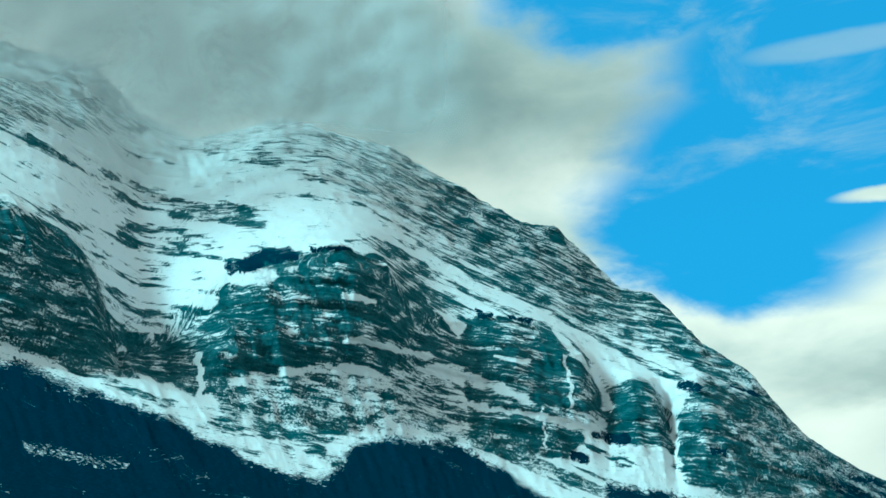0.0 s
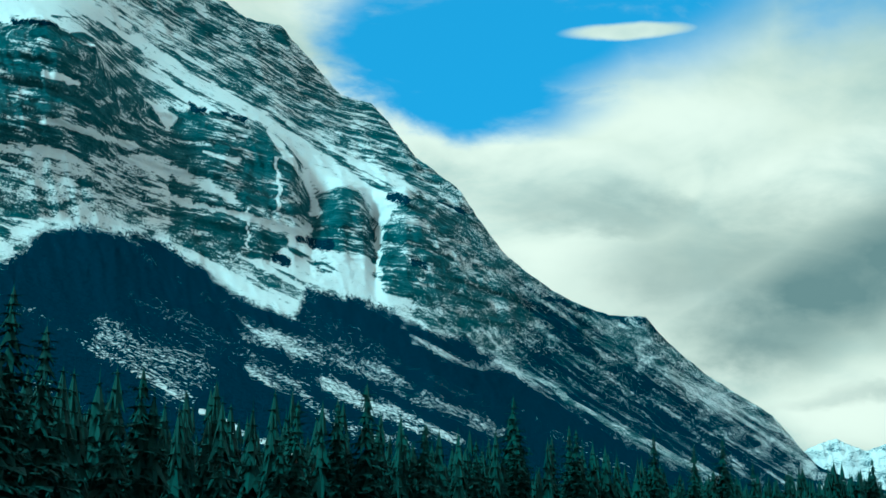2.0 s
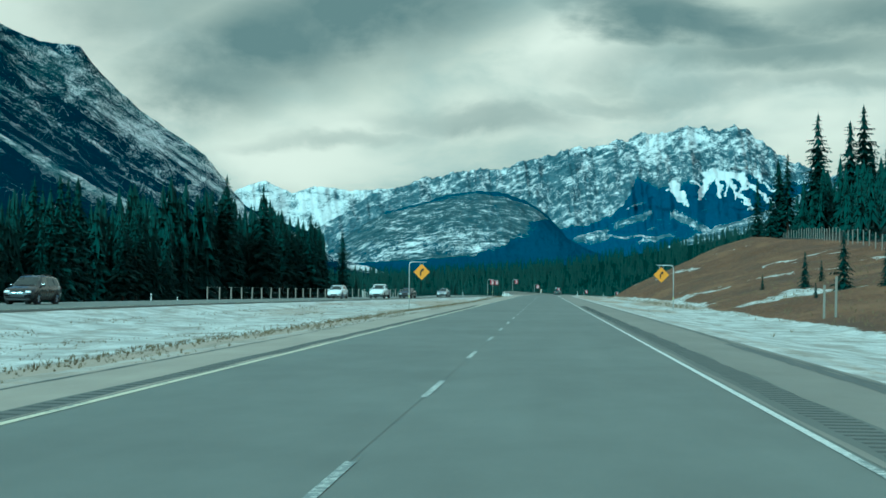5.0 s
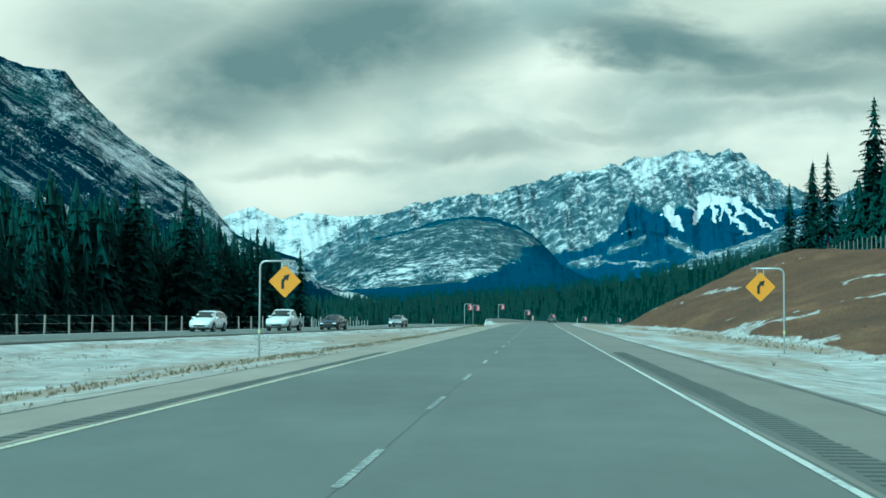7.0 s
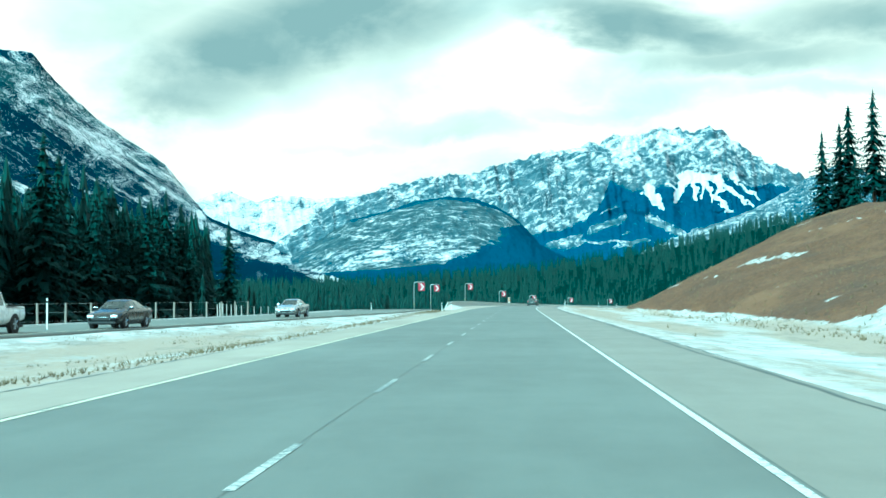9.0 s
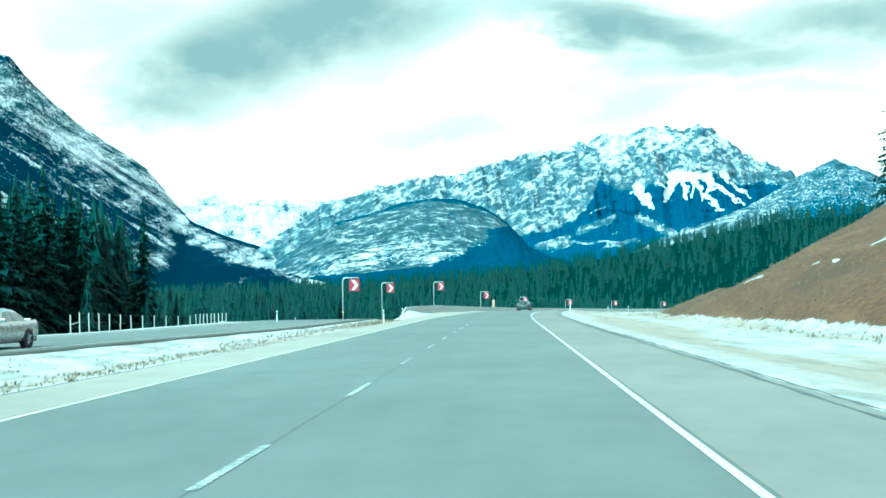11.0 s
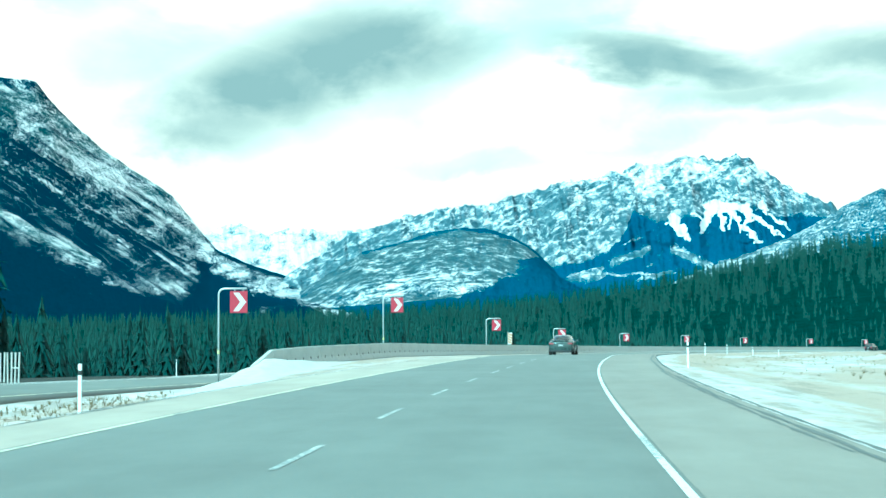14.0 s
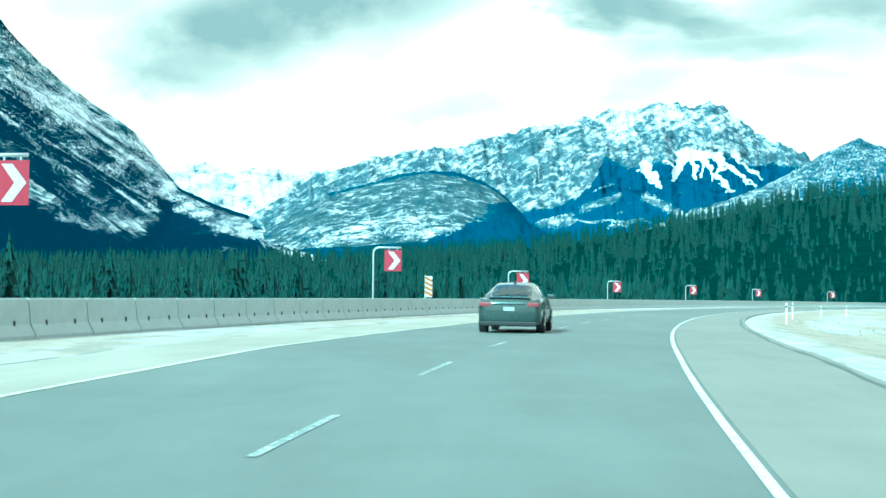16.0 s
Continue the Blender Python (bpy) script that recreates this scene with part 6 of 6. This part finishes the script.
def vehicle(name, label, m, paint, L, W, H, kind, category, group="vehicles on the highway"):
    """A car with its nose along +y. kind: sedan, suv or pickup."""
    car = thing(name, m, label, category, group)
    rows = STATIONS_OF[kind]
    k, kw, kh = L / (rows[-1][0] - rows[0][0]), W / 2 / max(r[4] for r in rows), H / max(r[3] for r in rows)
    rows = [(y * k, a * kh, b * kh, c * kh, w * kw, v * kw) for y, a, b, c, w, v in rows]
    cols = np.array(rows)
    h = W / 2

    def at_(y):
        return [float(np.interp(y * k, cols[:, 0], cols[:, q])) for q in range(1, 6)]

    bm = bmesh.new()
    sections = []
    for y, low, belt, roof, w, v in rows:
        right = [(w * 0.80, low), (w * 0.96, low + 0.08), (w, low + 0.30 * (belt - low) + 0.08), (w * 0.99, belt - 0.14), (w * 0.94, belt), (v + 0.03, roof - 0.06), (v - 0.06, roof - 0.012), (v * 0.45, roof)]
        sections.append([(x, y, z) for x, z in right] + [(-x, y, z) for x, z in reversed(right)])
    loft(bm, sections)
    part("body", bm, paint, car, flat=False)

    def skin(y, t):
        """A place on the side of the glasshouse, t of the way from belt to roof."""
        low, belt, roof, w, v = at_(y)
        return w * 0.94 + (v + 0.03 - w * 0.94) * t, belt + (roof - 0.06 - belt) * t

    for side in (-1, 1):
        for y0, y1 in SIDES[kind]:
            bm = bmesh.new()
            pts = []
            for y, t in ((y0, 0.10), (y0 + (y1 - y0) * 0.5, 0.10), (y1, 0.10), (y1 - 0.02, 0.90), (y0 + (y1 - y0) * 0.5, 0.90), (y0 + 0.02, 0.90)):
                x, z = skin(y, t)
                pts.append((x, y * k, z))
            outer = [bm.verts.new((side * (x + 0.012), y, z + 0.004)) for x, y, z in pts]
            inner = [bm.verts.new((side * (x - 0.02), y, z - 0.004)) for x, y, z in pts]
            for ring in (outer, inner):
                bm.faces.new((ring[0], ring[1], ring[4], ring[5]))
                bm.faces.new((ring[1], ring[2], ring[3], ring[4]))
            for q in range(6):
                bm.faces.new((outer[q], outer[(q + 1) % 6], inner[(q + 1) % 6], inner[q]))
            part("side_window", bm, GLASS, car, "dark tinted side window")
    for which, (y0, y1) in zip(("windscreen", "rear_window"), SCREENS[kind]):
        bm = bmesh.new()
        out = 0.014 if which == "windscreen" else -0.014
        grid = []
        for t in (0.06, 0.35, 0.65, 0.94):
            y = y0 + (y1 - y0) * t
            low, belt, roof, w, v = at_(y)
            grid.append([(x, y * k + out, z + 0.012) for x, z in ((v - 0.02, roof - 0.035), (v * 0.45, roof), (-v * 0.45, roof), (-v + 0.02, roof - 0.035))])
        ring = [[bm.verts.new(q) for q in row] for row in grid]
        for a, b in zip(ring, ring[1:]):
            for q in range(3):
                bm.faces.new((a[q], a[q + 1], b[q + 1], b[q]))
        bmesh.ops.solidify(bm, geom=list(bm.faces), thickness=0.012)
        part(which, bm, GLASS, car, "dark sloping " + which.replace("_", " "))
    rear, nose = rows[0][0], rows[-1][0]
    belt_r, belt_f = rows[1][2], rows[-2][2]
    for side in (-1, 1):
        x, z = skin(0.82 if kind != "pickup" else 1.0, 0.12)
        bm = bmesh.new()
        y = (0.82 if kind != "pickup" else 1.0) * k
        box(bm, (side * x, y - 0.05, z), (side * (h + 0.16), y + 0.07, z + 0.14), 0.03)
        part("mirror", bm, paint, car)
        bm = bmesh.new()
        tall = 0.13 if kind == "sedan" else 0.3
        box(bm, (side * h * 0.56, rear - 0.015, belt_r - 0.06 - tall), (side * h * 0.93, rear + 0.22, belt_r - 0.06), 0.03)
        part("tail_light", bm, TAIL_RED, car, "red tail light")
        bm = bmesh.new()
        box(bm, (side * h * 0.50, nose - 0.30, belt_f - 0.17), (side * h * 0.86, nose - 0.02, belt_f - 0.04), 0.03)
        part("headlight", bm, LAMP_CLEAR, car, "clear headlight")
    bm = bmesh.new()
    box(bm, (-h * 0.46, nose - 0.10, 0.42 * kh), (h * 0.46, nose + 0.015, 0.58 * kh), 0.02)
    part("grille", bm, BLACK_TRIM, car, "black grille")
    bm = bmesh.new()
    box(bm, (-h * 0.80, nose - 0.14, 0.24), (h * 0.80, nose - 0.0, 0.36), 0.03)
    part("bumper", bm, BLACK_TRIM, car, "black lower bumper")
    bm = bmesh.new()
    box(bm, (-h * 0.86, rear + 0.004, 0.23), (h * 0.86, rear + 0.2, 0.36), 0.03)
    part("bumper", bm, BLACK_TRIM, car, "black lower bumper")
    bm = bmesh.new()
    box(bm, (-0.16, rear - 0.012, 0.66 * kh), (0.16, rear + 0.04, 0.78 * kh), 0.004)
    part("number_plate", bm, PLATE_PALE, car, "pale plate")
    bm = bmesh.new()
    if kind == "sedan":
        box(bm, (-h * 0.66, rear + 0.06, 1.03), (h * 0.66, rear + 0.24, 1.065), 0.012)
        part("spoiler", bm, paint, car)
        bm = bmesh.new()
        box(bm, (-0.03, -0.80, H - 0.05), (0.03, -0.62, H + 0.03), 0.02)
        part("antenna", bm, BLACK_TRIM, car)
        bm = bmesh.new()
        box(bm, (-h * 0.5, rear - 0.014, 0.84), (h * 0.5, rear + 0.05, 0.87), 0.008)
        part("trim_strip", bm, BLACK_TRIM, car, "dark trim strip")
    elif kind == "suv":
        for side in (-1, 1):
            bm = bmesh.new()
            tube(bm, [(side * 0.58, -1.6, H - 0.03), (side * 0.58, -1.5, H + 0.05), (side * 0.58, 0.2, H + 0.05), (side * 0.58, 0.3, H - 0.03)], 0.018, 6)
            part("roof_rail", bm, BLACK_TRIM, car, "dark roof rail")
    else:
        box(bm, (-0.86 * kw, rear + 0.14, 1.125 * kh), (0.86 * kw, -0.95 * k, 1.175 * kh), 0.01)
        part("bed_cover", bm, BLACK_TRIM, car, "dark bed cover")
    # wheels
    r = {"sedan": 0.33, "suv": 0.37, "pickup": 0.40}[kind]
    axle = {"sedan": (-1.42, 1.43), "suv": (-1.42, 1.45), "pickup": (-1.70, 1.78)}[kind]
    for y in (axle[0] * k, axle[1] * k):
        for side in (-1, 1):
            w = float(np.interp(y, cols[:, 0], cols[:, 4]))
            x = side * (w - 0.085)
            bm = bmesh.new()
            tube(bm, [(side * (w - 0.20), y, r), (side * (w + 0.004), y, r)], r + 0.055, 20)
            part("wheel_arch", bm, BLACK_TRIM, car, "dark wheel arch")
            bm = bmesh.new()
            prof_t = [(r * 0.62, -0.10), (r * 0.93, -0.115), (r, -0.08), (r, 0.08), (r * 0.93, 0.115), (r * 0.62, 0.10)]
            rings = [[bm.verts.new((x + wd, y + a * math.cos(t), r + a * math.sin(t))) for a, wd in prof_t] for t in np.linspace(0, 2 * math.pi, 24, endpoint=False)]
            for i in range(24):
                for j in range(len(prof_t)):
                    q = (j + 1) % len(prof_t)
                    bm.faces.new((rings[i][j], rings[i][q], rings[(i + 1) % 24][q], rings[(i + 1) % 24][j]))
            tyre = part("wheel", bm, TYRE, car, "black tyre", flat=False)
            bm = bmesh.new()
            for q in range(5):
                a = q * 2 * math.pi / 5
                tube(bm, [(x + side * 0.09, y, r), (x + side * 0.10, y + r * 0.62 * math.cos(a), r + r * 0.62 * math.sin(a))], 0.035, 5)
            tube(bm, [(x - 0.02, y, r), (x + side * 0.06, y, r)], r * 0.6, 16)
            part("rim", bm, RIM, tyre, "alloy rim")
    return car


GREY_PAINT = car_paint("grey_paint", (0.060, 0.082, 0.080), 0.45)
WHITE_PAINT = car_paint("white_paint", (0.75, 0.76, 0.76), 0.0)
DARK_PAINT = car_paint("dark_paint", (0.02, 0.024, 0.028), 0.4)
SILVER_PAINT = car_paint("silver_paint", (0.42, 0.44, 0.45), 0.7)


def on_road(s, u, other=False):
    x, y = road_point(s, u)
    return x, y, float(other_road(s)[1] if other else road_z(s))


def oncoming(x, y):
    z = float(other_road(y)[1])
    slope = math.degrees(math.atan2(float(other_road(y + 8)[0] - other_road(y - 8)[0]), 16))
    return pose(x, y, z, 0, 0, 180 - slope)


vehicle("sedan", "dark grey four-door sedan driving ahead in the other lane", pose(4.80, 366.6, -0.19, 0, 0, -6.0), GREY_PAINT, 4.87, 1.85, 1.47, "sedan", "car")
vehicle("suv", "white sport utility vehicle on the oncoming carriageway", oncoming(-28.5, 38), WHITE_PAINT, 4.75, 1.93, 1.75, "suv", "car")
vehicle("suv", "black sport utility vehicle on the oncoming carriageway", oncoming(-29.5, 77), DARK_PAINT, 4.7, 1.9, 1.75, "suv", "car")
vehicle("suv", "white crossover on the oncoming carriageway", oncoming(-24.8, 164), WHITE_PAINT, 4.6, 1.88, 1.68, "suv", "car")
vehicle("pickup_truck", "white pickup truck on the oncoming carriageway", oncoming(-20.8, 175), WHITE_PAINT, 5.6, 2.0, 1.9, "pickup", "truck")
vehicle("sedan", "black sedan on the oncoming carriageway", oncoming(-18.3, 187), DARK_PAINT, 4.7, 1.82, 1.45, "sedan", "car")
vehicle("sedan", "silver sedan on the oncoming carriageway", oncoming(-16.2, 226), SILVER_PAINT, 4.6, 1.8, 1.46, "sedan", "car")
vehicle("suv", "dark car far ahead round the bend", pose(*on_road(585, 2.0), 0, 0, road_turn(585)), DARK_PAINT, 4.7, 1.85, 1.6, "suv", "car")


# ---------------------------------------------------------------- dead grass
STRAW = foliage_material("dead_grass", (0.085, 0.066, 0.034), (0.25, 0.20, 0.115))


def tufts(name, label, spots, seed):
    """Sprays of dry blades."""
    r = random.Random(seed)
    V, F = [], []
    for x, y, z, size in spots:
        for k in range(7):
            a = r.uniform(0, 6.28)
            lean, tall, w = r.uniform(0.2, 0.9) * size, size * r.uniform(0.4, 1.0), 0.006 + 0.05 * size
            dx, dy = math.cos(a), math.sin(a)
            i = len(V)
            V += [(x - dy * w, y + dx * w, z - 0.03), (x + dy * w, y - dx * w, z - 0.03), (x + dx * lean, y + dy * lean, z + tall)]
            F.append((i, i + 1, i + 2))
    me = raw_mesh(name, V, F)
    me.materials.append(STRAW)
    tagged(new(name, me), label, "grass", kind="stuff")


spots = []
r2 = random.Random(77)
while len(spots) < 8000:
    s, u = r2.uniform(-60, 315), r2.uniform(-19, -6.2)
    edge = float(other_road(s)[0]) + OTHER_HALF + 0.6
    if u < edge:
        continue
    clump = float(fbm(np.array(s * 0.16), np.array(u * 0.6), 3, 88))
    close = math.exp(-((u + 9.3) / 1.0) ** 2) + 1.2 * math.exp(-((u + 12) / 1.6) ** 2 - ((s - 9) / 5) ** 2) + math.exp(-((u + 9) / 2.4) ** 2 - ((s - 286) / 14) ** 2)
    if r2.random() > 0.55 * close + 2.2 * max(clump - 0.47, 0):
        continue
    x, y = road_point(s, u)
    spots.append((x, y, float(ground_height(x, y)), r2.uniform(0.03, 0.13) + 0.06 * min(close, 1)))
tufts("median_grass", "dry grass tufts poking through the median's snow", spots, 3)
spots = []
while len(spots) < 6500:
    s, u = r2.uniform(40, 330), r2.uniform(9, 44)
    if u < 15.5 and r2.random() > 0.02:
        continue
    x, y = road_point(s, u)
    spots.append((x, y, float(ground_height(x, y)), r2.uniform(0.12, 0.3)))
tufts("bank_grass", "dry brown grass covering the cut bank", spots, 4)
spots = []
while len(spots) < 500:
    s, u = r2.uniform(325, 420), r2.uniform(9.5, 32)
    x, y = road_point(s, u)
    spots.append((x, y, float(ground_height(x, y)), r2.uniform(0.06, 0.2)))
tufts("field_grass", "dry grass in the snowy ground inside the bend", spots, 5)


# ---------------------------------------------------------------- rumble strips, last
def rumble():
    def groove(bm, half, x, y):
        box(bm, (x - half, y - 0.065, -0.02), (x + half, y + 0.065, 0.006))

    bm = bmesh.new()
    groove(bm, 0.24, 0, 0)
    shape = as_mesh("rumble_groove", bm, GROOVE)
    for s in np.arange(6.0, 99.0, 0.33):
        ob = new("rumble_groove", shape)
        ob.parent = road
        ob.matrix_local = pose(4.78 + 0.02 * math.sin(s * 3.1), float(s), 0)
    # farther along, and beside the yellow line, they run together
    verts, faces = [], []
    for u, half, stretches in ((4.78, 0.24, ((-60.0, 6.0, 0.33), (99.0, 113.0, 0.33))), (-4.30, 0.14, ((-50.0, 112.0, 0.45),))):
        for a, b, step in stretches:
            for s in np.arange(a, b, step):
                k = len(verts)
                verts += [(u + dx * half, s + dy * 0.065, z) for z in (-0.02, 0.006) for dx, dy in ((-1, -1), (1, -1), (1, 1), (-1, 1))]
                faces += [(k + 4, k + 5, k + 6, k + 7), (k, k + 1, k + 5, k + 4), (k + 1, k + 2, k + 6, k + 5), (k + 2, k + 3, k + 7, k + 6), (k + 3, k, k + 4, k + 7)]
    me = raw_mesh("rumble_strip", verts, faces)
    me.materials.append(GROOVE)
    strip_ = new("rumble_strip", me)
    strip_.parent = road
    tagged(strip_, kind="stuff")


rumble()
